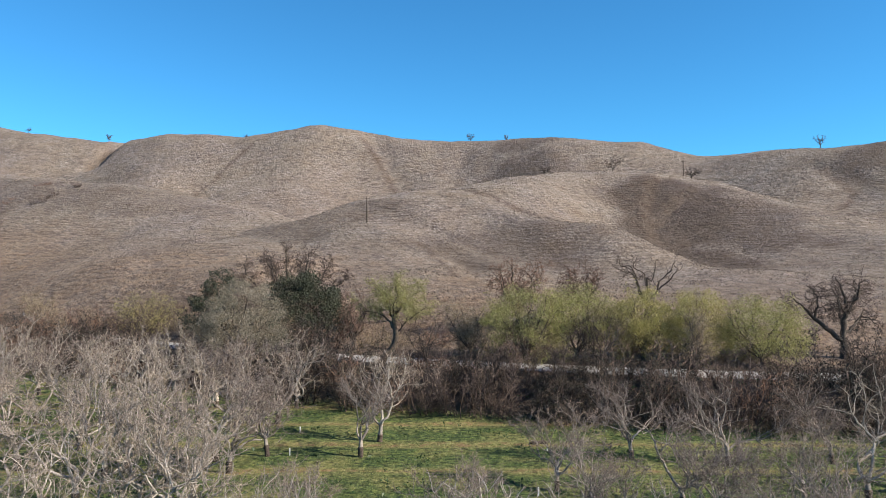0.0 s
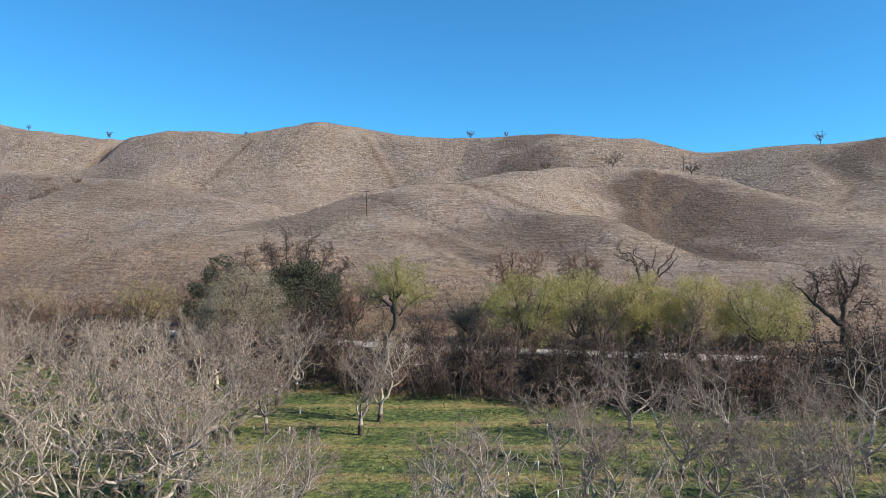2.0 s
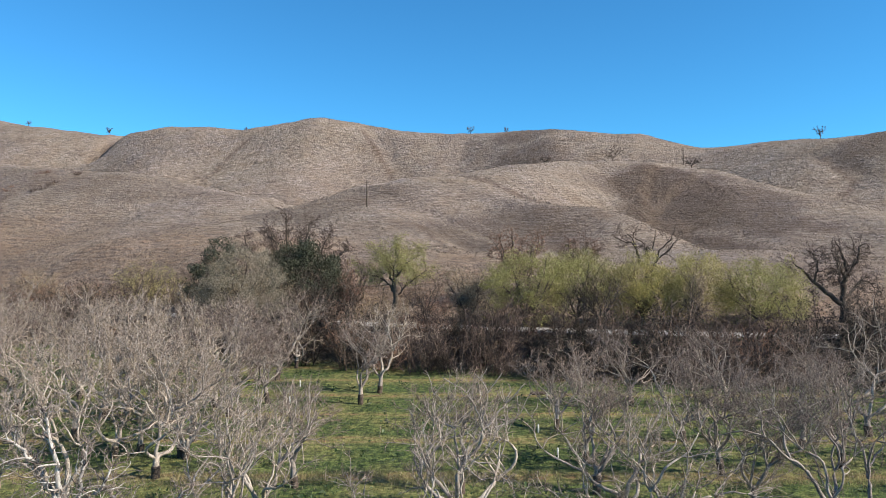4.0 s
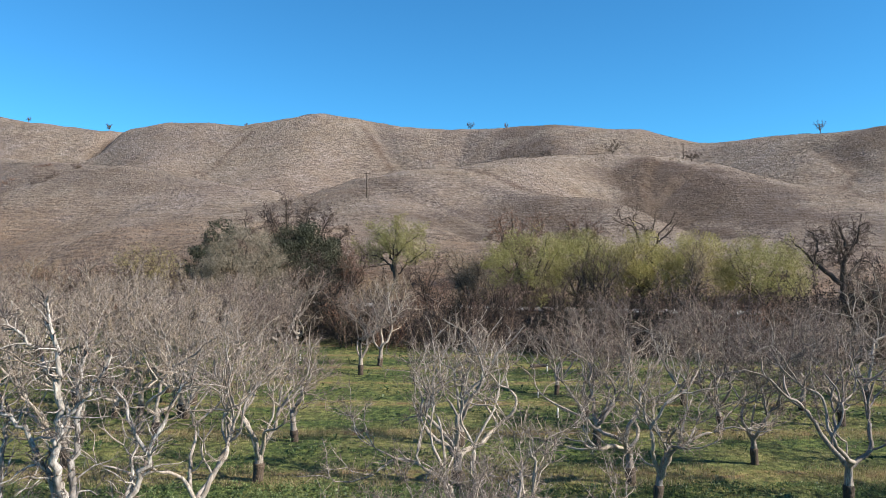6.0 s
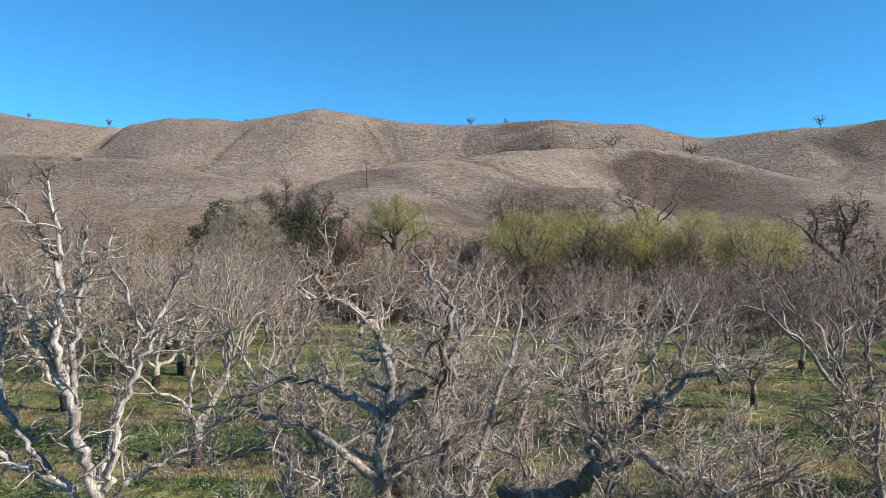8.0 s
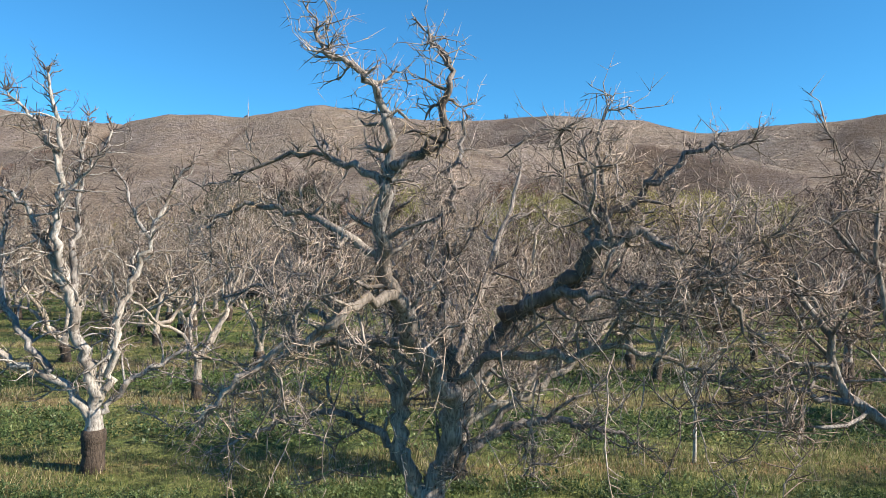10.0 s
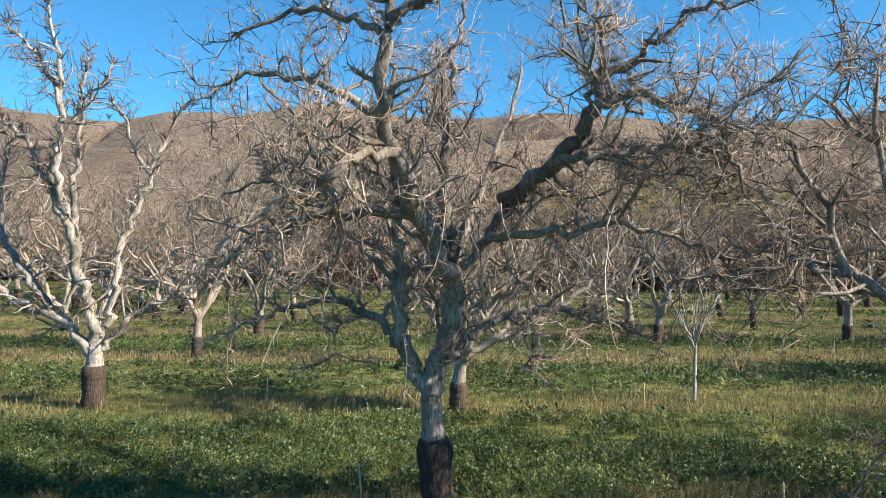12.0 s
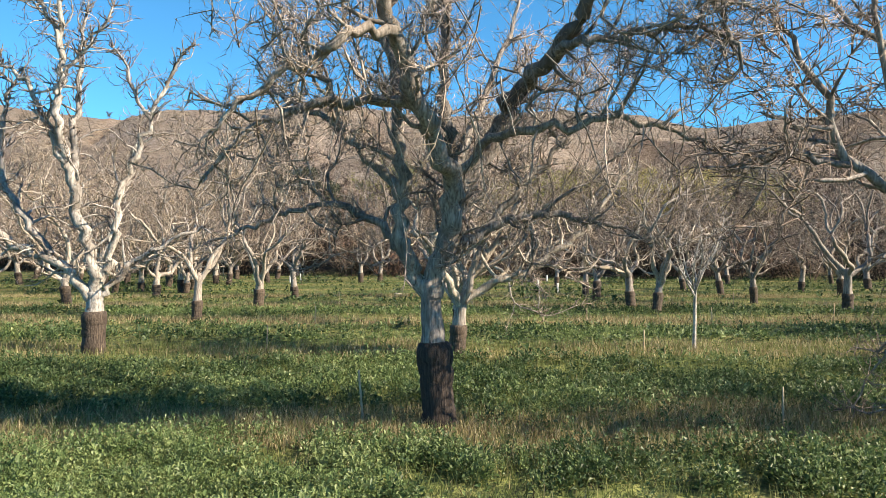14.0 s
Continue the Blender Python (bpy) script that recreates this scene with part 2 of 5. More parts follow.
def ground_material():
    m, t, b = material("dry_hill_and_orchard_floor", 0.95)
    pos = coords(t)
    att = t.nodes.new("ShaderNodeAttribute")
    att.attribute_name = "orchard"
    floor_mask = att.outputs["Fac"]
    # dry grass on the hills: tan straw, mauve dead stems, brown thatch
    big = noise_at(t, pos, 0.022, 4, 0.6)
    mid = noise_at(t, pos, 0.12, 5, 0.65)
    fine = noise_at(t, pos, 1.5, 6, 0.78)
    straw = ramp(t, fine, [(0.36, (0.075, 0.062, 0.052)), (0.5, (0.208, 0.179, 0.155)), (0.64, (0.36, 0.322, 0.287))])
    mauve = ramp(t, fine, [(0.36, (0.066, 0.055, 0.05)), (0.5, (0.193, 0.165, 0.152)), (0.64, (0.338, 0.30, 0.28))])
    hill = mix(t, ramp(t, big, [(0.42, (0, 0, 0)), (0.58, (1, 1, 1))]), straw, mauve)
    rills = noise_at(t, coords(t, (1, 1, 1.8)), 0.4, 5, 0.7)
    hill = mix(t, 0.75, hill, ramp(t, rills, [(0.36, (0.45, 0.43, 0.42)), (0.5, (1, 1, 1)), (0.64, (1.35, 1.3, 1.25))]), "MULTIPLY")
    hill = mix(t, ramp(t, mid, [(0.3, (0.6, 0.6, 0.6)), (0.7, (0, 0, 0))]), hill, (0.17, 0.125, 0.086))
    # orchard floor: green between the rows, straw along them
    sep = t.nodes.new("ShaderNodeSeparateXYZ")
    t.links.new(pos, sep.inputs[0])
    wob = noise_at(t, coords(t, (0.25, 1, 1)), 0.5, 4, 0.6)
    u = math_node(t, "ADD", sep.outputs[1], math_node(t, "MULTIPLY", wob, 3.4))
    u = math_node(t, "DIVIDE", math_node(t, "SUBTRACT", u, ROW0 + 1.7 - ROW / 2), ROW)
    u = math_node(t, "ABSOLUTE", math_node(t, "SUBTRACT", math_node(t, "FRACT", u), 0.5))
    clump = noise_at(t, pos, 1.7, 6, 0.7)
    green = ramp(t, clump, [(0.38, (0.016, 0.028, 0.01)), (0.5, (0.052, 0.083, 0.022)), (0.62, (0.13, 0.16, 0.046))])
    yellow = ramp(t, clump, [(0.35, (0.07, 0.068, 0.025)), (0.5, (0.172, 0.166, 0.056)), (0.65, (0.285, 0.255, 0.11))])
    rows = ramp(t, u, [(0.06, (0.9, 0.9, 0.9)), (0.20, (0, 0, 0))])
    patch = ramp(t, noise_at(t, pos, 0.16, 4, 0.6), [(0.46, (0, 0, 0)), (0.62, (0.75, 0.75, 0.75))])
    floor_col = mix(t, mix(t, 1.0, rows, patch, "LIGHTEN"), green, yellow)
    scorch = ramp(t, noise_at(t, pos, 0.9, 5, 0.7), [(0.45, (0, 0, 0)), (0.62, (1, 1, 1))])
    floor_col = mix(t, mix(t, 1.0, scorch, ramp(t, u, [(0.03, (1, 1, 1)), (0.10, (0, 0, 0))]), "MULTIPLY"), floor_col, (0.20, 0.125, 0.065))
    # cattle terraces: fine lines along the contour
    hz = t.nodes.new("ShaderNodeSeparateXYZ")
    t.links.new(pos, hz.inputs[0])
    level = math_node(t, "ADD", math_node(t, "MULTIPLY", hz.outputs[2], 7.5), math_node(t, "MULTIPLY", noise_at(t, pos, 0.09, 4, 0.6), 26.0))
    lines = math_node(t, "MULTIPLY", math_node(t, "ADD", math_node(t, "SINE", level), 1.0), 0.5)
    lines = math_node(t, "MULTIPLY", lines, ramp(t, noise_at(t, pos, 0.05, 3, 0.6), [(0.36, (0.15, 0.15, 0.15)), (0.6, (1, 1, 1))]))
    hill = mix(t, lines, hill, mix(t, 1.0, hill, (0.70, 0.66, 0.62), "MULTIPLY"))
    # slope and crease shade and some sunlight are multiplied into the hill colour
    for nm, tone in (("thatch_shade", (0.33, 0.285, 0.265)), ("gully_shade", (0.55, 0.49, 0.45)), ("straw", (1.2, 1.19, 1.17)), ("foot", (0.90, 0.78, 0.64))):
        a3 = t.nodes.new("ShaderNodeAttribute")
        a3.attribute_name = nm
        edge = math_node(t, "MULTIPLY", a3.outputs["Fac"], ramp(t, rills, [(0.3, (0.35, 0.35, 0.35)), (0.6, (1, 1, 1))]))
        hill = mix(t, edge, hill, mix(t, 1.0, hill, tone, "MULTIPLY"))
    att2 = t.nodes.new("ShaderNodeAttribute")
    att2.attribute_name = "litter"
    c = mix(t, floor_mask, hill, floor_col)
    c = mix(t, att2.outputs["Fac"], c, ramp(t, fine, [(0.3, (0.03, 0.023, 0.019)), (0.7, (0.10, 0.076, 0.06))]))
    t.links.new(c, b.inputs["Base Color"])
    bump(t, b, math_node(t, "ADD", fine, math_node(t, "MULTIPLY", rills, 3.0)), 0.6, 1.3)
    return m


def build_ground():
    xs = axis([(-4000, -1000, 300), (-1000, -420, 20), (-420, -120, 3.8), (-120, 120, 2.3), (120, 420, 3.8), (420, 1000, 20), (1000, 4000, 300)])
    ys = axis([(-4000, -600, 300), (-600, -60, 20), (-60, 60, 3), (60, 130, 1.3), (130, 330, 2.0), (330, 560, 2.8), (560, 900, 20), (900, 4000, 200)])
    gx, gy = np.meshgrid(xs, ys)
    gz = land(gx, gy)
    v = np.stack([gx.ravel(), gy.ravel(), gz.ravel()], 1)
    ob = mesh_object("ground", v, grid_faces(len(ys), len(xs)), ground_material())
    d = (gy - road_line(gx)).ravel()
    orchard = 1 - step(-13, -10, d)
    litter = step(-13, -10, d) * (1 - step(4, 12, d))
    # painted: thatch and slope shade, brushy drainage and its shade, bleached crests, lit slopes
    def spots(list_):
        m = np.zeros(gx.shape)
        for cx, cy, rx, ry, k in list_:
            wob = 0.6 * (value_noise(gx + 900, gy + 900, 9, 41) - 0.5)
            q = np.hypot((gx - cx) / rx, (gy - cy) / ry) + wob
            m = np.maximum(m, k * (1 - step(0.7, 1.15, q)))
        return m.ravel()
    thatch_shade = spots([(84, 268, 24, 40, 1.0), (105, 250, 20, 34, 0.7), (74, 246, 13, 30, 1.0), (80, 222, 15, 22, 0.9), (128, 268, 16, 22, 0.35), (-150, 278, 60, 22, 0.3), (-38, 226, 24, 22, 0.45), (30, 205, 26, 16, 0.5), (45, 425, 22, 14, 0.6), (16, 196, 24, 22, 0.6), (-62, 134, 36, 9, 1.0), (-105, 146, 30, 8, 0.9), (-20, 118, 16, 10, 0.5), (196, 318, 26, 26, 0.7), (40, 385, 26, 26, 0.6),
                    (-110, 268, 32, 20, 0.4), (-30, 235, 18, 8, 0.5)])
    # the broad western spot stands in for stronger light on left-facing slopes
    straw = spots([(-75, 168, 60, 14, 0.6), (-210, 430, 110, 60, 0.3),(-150, 395, 70, 34, 0.7), (-55, 385, 36, 36, 0.4), (-70, 300, 14, 30, 0.8), (60, 303, 40, 9, 0.3), (130, 285, 14, 26, 0.6), (-8, 250, 20, 12, 0.5), (40, 228, 12, 22, 0.6), (-74, 450, 30, 16, 0.4), (-150, 440, 40, 26, 0.2), (92, 312, 36, 8, 0.4), (-60, 285, 16, 14, 0.9), (44, 205, 14, 12, 0.5), (-200, 330, 40, 16, 0.6)])
    # darkens the creases along the cuts as shade would
    gully_shade = np.zeros(gx.shape)
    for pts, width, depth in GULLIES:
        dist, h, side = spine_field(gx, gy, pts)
        gully_shade = np.maximum(gully_shade, 1 - step(0.05 * width + 0.3, 0.22 * width + 1.3, dist))
    # the foot of the slopes keeps more brown thatch
    foot = 1 - step(25, 95, d + 40 * (value_noise(gx + 900, gy + 900, 40, 51).ravel() - 0.5))
    for nm, val in (("foot", foot), ("orchard", orchard), ("litter", litter), ("thatch_shade", thatch_shade), ("straw", straw), ("gully_shade", gully_shade.ravel())):
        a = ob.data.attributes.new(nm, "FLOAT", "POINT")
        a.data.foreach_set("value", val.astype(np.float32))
    return tagged(ob, "green orchard floor rising to dry brown grass hills", "ground", kind="structure")


ground = build_ground()


def build_road():
    m, t, b = material("pale_worn_asphalt", 0.9)
    n = noise_at(t, coords(t), 1.2, 6, 0.7)
    t.links.new(ramp(t, n, [(0.3, (0.20, 0.195, 0.19)), (0.7, (0.33, 0.32, 0.31))]), b.inputs["Base Color"])
    bump(t, b, n, 0.3, 0.02)
    xs = np.arange(-180, 181, 2.0)
    rows = []
    for off, dz in ((-2.9, -0.25), (-2.8, 0.0), (0.0, 0.06), (2.8, 0.0), (2.9, -0.25)):
        y = road_line(xs)
        rows.append(np.stack([xs, y + off, 3.98 + dz + 0 * xs], 1))
    v = np.concatenate(rows)
    ob = mesh_object("road", v, grid_faces(5, len(xs)), m, smooth=False)
    return tagged(ob, "narrow pale grey asphalt country road behind brush", "road", kind="structure")


build_road()


# ---- plants ----
class Tubes:
    """Gathers tapered tubes into one mesh."""

    def __init__(self):
        self.v, self.f, self.n = [], [], 0

    def add(self, pts, radii, sides, rough=0.0, rng=None):
        """A tapered tube through pts that ends in a point."""
        pts, radii = np.asarray(pts, float), np.asarray(radii, float)
        tang = np.gradient(pts, axis=0)
        tang /= np.linalg.norm(tang, axis=1)[:, None] + 1e-9
        ref = np.eye(3)[np.argmin(np.abs(tang.mean(0)))]
        a = np.cross(tang, ref)
        a /= np.linalg.norm(a, axis=1)[:, None] + 1e-9
        b = np.cross(tang, a)
        ang = np.arange(sides) * 2 * np.pi / sides
        m = len(pts) - 1
        ring = pts[:m, None, :] + radii[:m, None, None] * (np.cos(ang)[None, :, None] * a[:m, None, :] + np.sin(ang)[None, :, None] * b[:m, None, :])
        if rough:
            bumps = rng.normal(0, rough, (m, sides, 1))
            bumps = 0.5 * bumps + 0.25 * np.roll(bumps, 1, 1) + 0.25 * np.roll(bumps, -1, 1)
            ring += (ring - pts[:m, None, :]) * bumps
        self.v.append(ring.reshape(-1, 3))
        self.v.append(pts[m:])
        c = np.arange(sides)
        e = (c + 1) % sides
        last = self.n + (m - 1) * sides
        self.f.append(np.stack([last + c, last + e, np.full(sides, last + sides)], 1))
        if m > 1:
            i = np.arange((m - 1) * sides)
            p, c = self.n + (i // sides) * sides, i % sides
            e = (c + 1) % sides
            self.f.append(np.stack([p + c, p + e, p + sides + e], 1))
            self.f.append(np.stack([p + c, p + sides + e, p + sides + c], 1))
        self.n += m * sides + 1

    def spikes(self, base, tip, r):
        """Many straight three-sided twigs at once."""
        n = len(base)
        t = tip - base
        a = np.cross(t, np.roll(t, 1, axis=1) + 0.1)
        a /= np.linalg.norm(a, axis=1)[:, None] + 1e-9
        b = np.cross(t, a)
        b /= np.linalg.norm(b, axis=1)[:, None] + 1e-9
        r = r[:, None]
        v = np.stack([base + a * r, base + (-0.5 * a + 0.866 * b) * r, base + (-0.5 * a - 0.866 * b) * r, tip], 1)
        self.v.append(v.reshape(-1, 3))
        k = self.n + 4 * np.arange(n)[:, None]
        for i, j in ((0, 1), (1, 2), (2, 0)):
            self.f.append(np.concatenate([k + i, k + j, k + 3], 1))
        self.n += 4 * n

    def shoots(self, base, way, length, r, rng, bend=0.45):
        """Many crooked two-piece twigs at once; returns their knees and tips."""
        n = len(base)
        a = np.cross(way, np.roll(way, 1, axis=1) + 0.1)
        a /= np.linalg.norm(a, axis=1)[:, None] + 1e-9
        b = np.cross(way, a)
        b /= np.linalg.norm(b, axis=1)[:, None] + 1e-9
        length, r = length[:, None], np.broadcast_to(r, (n,))[:, None]
        knee = base + way * length * rng.uniform(0.35, 0.65, (n, 1))
        way2 = way + rng.normal(0, bend, (n, 3)) + np.array((0, 0, 0.15))
        way2 /= np.linalg.norm(way2, axis=1)[:, None] + 1e-9
        tip = knee + way2 * length * rng.uniform(0.35, 0.65, (n, 1))
        o = (a, -0.5 * a + 0.866 * b, -0.5 * a - 0.866 * b)
        v = np.stack([base + q * r for q in o] + [knee + q * r * 0.75 for q in o] + [tip], 1)
        self.v.append(v.reshape(-1, 3))
        k = self.n + 7 * np.arange(n)[:, None]
        for i, j in ((0, 1), (1, 2), (2, 0)):
            self.f.append(np.concatenate([k + i, k + j, k + 3 + j], 1))
            self.f.append(np.concatenate([k + i, k + 3 + j, k + 3 + i], 1))
            self.f.append(np.concatenate([k + 3 + i, k + 3 + j, k + 6], 1))
        self.n += 7 * n
        return knee, tip

    def make(self, name, mat, parent, label=""):
        return mesh_object(name, np.concatenate(self.v), np.concatenate(self.f), mat, parent, label)


def unit(v):
    return v / (np.linalg.norm(v) + 1e-9)


def wander(rng, start, way, length, segs, wiggle, lift):
    pts, d = [np.array(start, float)], unit(np.array(way, float))
    s = length / segs
    for _ in range(segs):
        d = unit(d + rng.normal(0, wiggle, 3) + np.array((0, 0, lift)))
        pts.append(pts[-1] + d * s)
    return np.array(pts)


def side_way(rng, tang, low, high, lift=0.0):
    p = unit(np.cross(tang, rng.normal(0, 1, 3)))
    a = radians(rng.uniform(low, high))
    return unit(tang * math.cos(a) + p * math.sin(a) + np.array((0, 0, lift)))


def resample(pts, n):
    pts = np.asarray(pts, float)
    s = np.r_[0, np.cumsum(np.linalg.norm(np.diff(pts, axis=0), axis=1))]
    u = np.linspace(0, s[-1], n)
    flat = np.stack([np.interp(u, s, pts[:, k]) for k in range(3)], 1)
    for _ in range(2):
        flat[1:-1] = 0.25 * flat[:-2] + 0.5 * flat[1:-1] + 0.25 * flat[2:]
    return flat


def sides_for(r, fine):
    return (8 if r > 0.09 else 6 if r > 0.035 else 4 if r > 0.015 else 3) if fine else (6 if r > 0.08 else 4 if r > 0.03 else 3)


class Habit:
    """How a kind of tree branches: per level the spacing (m), length range, angle range, wiggle, lift and radius factor."""

    def __init__(self, levels, twig_from, fine, tip=0.004, segs=(6, 4, 3)):
        self.levels, self.twig_from, self.fine, self.tip, self.segs = levels, twig_from, fine, tip, segs


def sprout(rng, wood, twigs, pts, radii, level, habit):
    """Side branches along a branch, and theirs in turn."""
    if level >= len(habit.levels):
        return
    gap, l0, l1, a0, a1, wig, lift, rf, start = habit.levels[level]
    seg = np.linalg.norm(np.diff(pts, axis=0), axis=1)
    s = np.r_[0, np.cumsum(seg)]
    u = s[-1] * start + rng.uniform(0, gap)
    segs = habit.segs[min(level, len(habit.segs) - 1)]
    if segs == 1 and level == len(habit.levels) - 1:
        n = int((s[-1] * (1 - start)) / gap + rng.rand())
        if n < 1:
            return
        u = np.sort(rng.uniform(s[-1] * start, s[-1], n))
        k = np.clip(np.searchsorted(s, u) - 1, 0, len(seg) - 1)
        p = np.stack([np.interp(u, s, pts[:, c]) for c in range(3)], 1)
        tang = (pts[k + 1] - pts[k]) / (seg[k] + 1e-9)[:, None]
        q = np.cross(tang, rng.normal(0, 1, (n, 3)))
        q /= np.linalg.norm(q, axis=1)[:, None] + 1e-9
        a = np.radians(rng.uniform(a0, a1, n))[:, None]
        way = tang * np.cos(a) + q * np.sin(a) + np.array((0, 0, lift))
        length = rng.uniform(l0, l1, n) * (1.05 - 0.45 * u / s[-1])
        twigs.spikes(p, p + way * length[:, None], np.full(n, habit.tip))
        return
    while u < s[-1]:
        k = min(np.searchsorted(s, u) - 1, len(seg) - 1)
        k = max(k, 0)
        w = (u - s[k]) / max(seg[k], 1e-6)
        p = pts[k] * (1 - w) + pts[k + 1] * w
        r = radii[k] * (1 - w) + radii[k + 1] * w
        tang = unit(pts[k + 1] - pts[k])
        length = rng.uniform(l0, l1) * (1.05 - 0.45 * u / s[-1])
        q = wander(rng, p, side_way(rng, tang, a0, a1, lift * 0.8), length, segs, wig, lift)
        r0 = max(min(r * rf, 0.02 * length + 0.006), habit.tip)
        rr = np.linspace(r0, habit.tip, len(q))
        (twigs if level >= habit.twig_from else wood).add(q, rr, sides_for(r0, habit.fine))
        sprout(rng, wood, twigs, q, rr, level + 1, habit)
        u += gap * rng.uniform(0.6, 1.4)


def spurs(rng, wood, pts, gap, longest, girth):
    """Short crooked spurs in knots along a limb and a crown of them on its tip."""
    seg = np.linalg.norm(np.diff(pts, axis=0), axis=1)
    s = np.r_[0, np.cumsum(seg)]
    u = s[-1] * 0.2
    while u < s[-1] + gap:
        k = min(max(np.searchsorted(s, u) - 1, 0), len(seg) - 1)
        p = pts[k] + (pts[k + 1] - pts[k]) * min((u - s[k]) / max(seg[k], 1e-6), 1.0)
        tang = unit(pts[k + 1] - pts[k])
        for _ in range(6 if u >= s[-1] else rng.randint(1, 4)):
            q = wander(rng, p, side_way(rng, tang, 30, 85, 0.35), longest * rng.uniform(0.3, 1.0) ** 1.5, 3, 0.35, 0.12)
            wood.add(q, np.linspace(girth, girth * 0.55, len(q)), 3)
            if rng.rand() < 0.7:
                e = q[2] + side_way(rng, unit(q[2] - q[1]), 40, 80, 0.3) * longest * rng.uniform(0.15, 0.4)
                wood.spikes(q[2:3], e[None, :], np.array([girth * 0.6]))
        u += gap * rng.uniform(0.4, 1.6)


def limb(rng, parent, twigs, pts, r0, r1, habit, mat, sides=9, name="limb", knot=0.035, spur=None):
    wood = Tubes()
    pts = resample(pts, max(8, int(len(pts) * 3)))
    pts[1:-1] += rng.normal(0, knot, (len(pts) - 2, 3))
    radii = r1 + (r0 - r1) * (1 - np.linspace(0, 1, len(pts))) ** 0.8
    wood.add(pts, radii, sides, 0.08, rng)
    sprout(rng, wood, twigs, pts, radii, 0, habit)
    if spur:
        spurs(rng, twigs, pts, *spur)
    return wood.make(name, mat, parent)


def walnut_base(rng, parent, lean, fork, girth, graft, sides=14, wood=None, foot=None, slim=1.0):
    """Dark rootstock with its burl, then the pale grafted trunk up to the fork."""
    root, top = Tubes(), Tubes()
    n = 26
    hs = np.linspace(-0.15, graft, n)
    pts = np.array([(lean[0] * h / fork + rng.normal(0, 0.004), lean[1] * h / fork, h) for h in hs] + [(lean[0] * graft / fork, lean[1] * graft / fork, graft + 0.05)])
    prof = np.interp(np.linspace(0, 1, n + 1), [0, 0.1, 0.25, 0.5, 0.7, 0.82, 0.9, 0.95, 1.0], [1.15, 1.03, 0.95, 0.92, 0.96, 1.02, 1.0, 0.92, 0.68 * slim]) * girth
    root.add(pts, prof, sides, 0.05, rng)
    hs = np.linspace(graft - 0.1, fork + 0.25, 10)
    pts = np.array([(lean[0] * h / fork, lean[1] * h / fork, h) for h in hs])
    top.add(pts, np.interp(np.linspace(0, 1, 10), [0, 0.25, 0.6, 1.0], [0.82, 0.71, 0.64, 0.69]) * girth * slim, sides, 0.05, rng)
    root.make("rootstock", foot or BARK_ROOT, parent, "dark furrowed rootstock below the graft")
    top.make("trunk", wood or BARK_DULL, parent, "pale grey trunk above the graft")
    return np.array((lean[0], lean[1], fork))


# per level: spacing, shortest, longest, least and most angle, wiggle, lift, radius factor, start
WALNUT_NEAR = Habit([(0.20, 0.6, 1.9, 35, 85, 0.38, 0.03, 0.55, 0.15), (0.145, 0.25, 0.85, 30, 80, 0.36, 0.05, 0.6, 0.12), (0.10, 0.08, 0.32, 30, 70, 0.3, 0.10, 0.75, 0.15)],
                    1, True, 0.0058, (8, 5, 2))
class Growth:
    """How an old pruned walnut forks: forks in a row, length of the first limbs (m), gap between twigs, twig length and radius, spurs on each twig."""

    def __init__(self, forks, first, gap, twig, girth, spurs, kink=0.30):
        self.forks, self.first, self.gap, self.twig, self.girth, self.spurs, self.kink = forks, first, gap, twig, girth, spurs, kink


GROW_HERO = Growth(4, 1.2, 0.05, 0.36, 0.0064, 3, 0.46)
GROW_NEAR = Growth(4, 1.8, 0.082, 0.46, 0.008, 3, 0.36)
GROW_MID = Growth(3, 2.35, 0.115, 0.55, 0.0115, 2, 0.27)
GROW_DENSE = Growth(4, 1.75, 0.15, 0.5, 0.0115, 2, 0.27)
GROW_FAR = Growth(3, 2.3, 0.15, 0.6, 0.018, 2, 0.27)


def twiggery(rng, twigs, pts, g, start=0.0, more=1.0):
    """Crooked twigs with short spurs along a branch."""
    seg = np.linalg.norm(np.diff(pts, axis=0), axis=1)
    s = np.r_[0, np.cumsum(seg)]
    n = int(s[-1] * (1 - start) / g.gap * more + rng.rand())
    if n < 1:
        return
    u = rng.uniform(s[-1] * start, s[-1], n)
    k = np.clip(np.searchsorted(s, u) - 1, 0, len(seg) - 1)
    p = np.stack([np.interp(u, s, pts[:, c]) for c in range(3)], 1)
    tang = (pts[k + 1] - pts[k]) / (seg[k] + 1e-9)[:, None]
    way = tang * 0.45 + rng.normal(0, 0.62, (n, 3)) + np.array((0, 0, 0.18))
    way /= np.linalg.norm(way, axis=1)[:, None] + 1e-9
    length = g.twig * (0.25 + rng.rand(n) ** 2.0 * 1.1)
    knee, tip = twigs.shoots(p, way, length, g.girth * rng.uniform(0.75, 1.3, n), rng)
    for q in range(g.spurs):
        w = rng.uniform(0.1, 1.0, (n, 1))
        base = knee * (1 - w) + tip * w
        twigs.spikes(base, base + (way * 0.5 + rng.normal(0, 0.7, (n, 3)) + np.array((0, 0, 0.2))) * (length * rng.uniform(0.2, 0.45, n))[:, None], np.full(n, g.girth * 0.7))


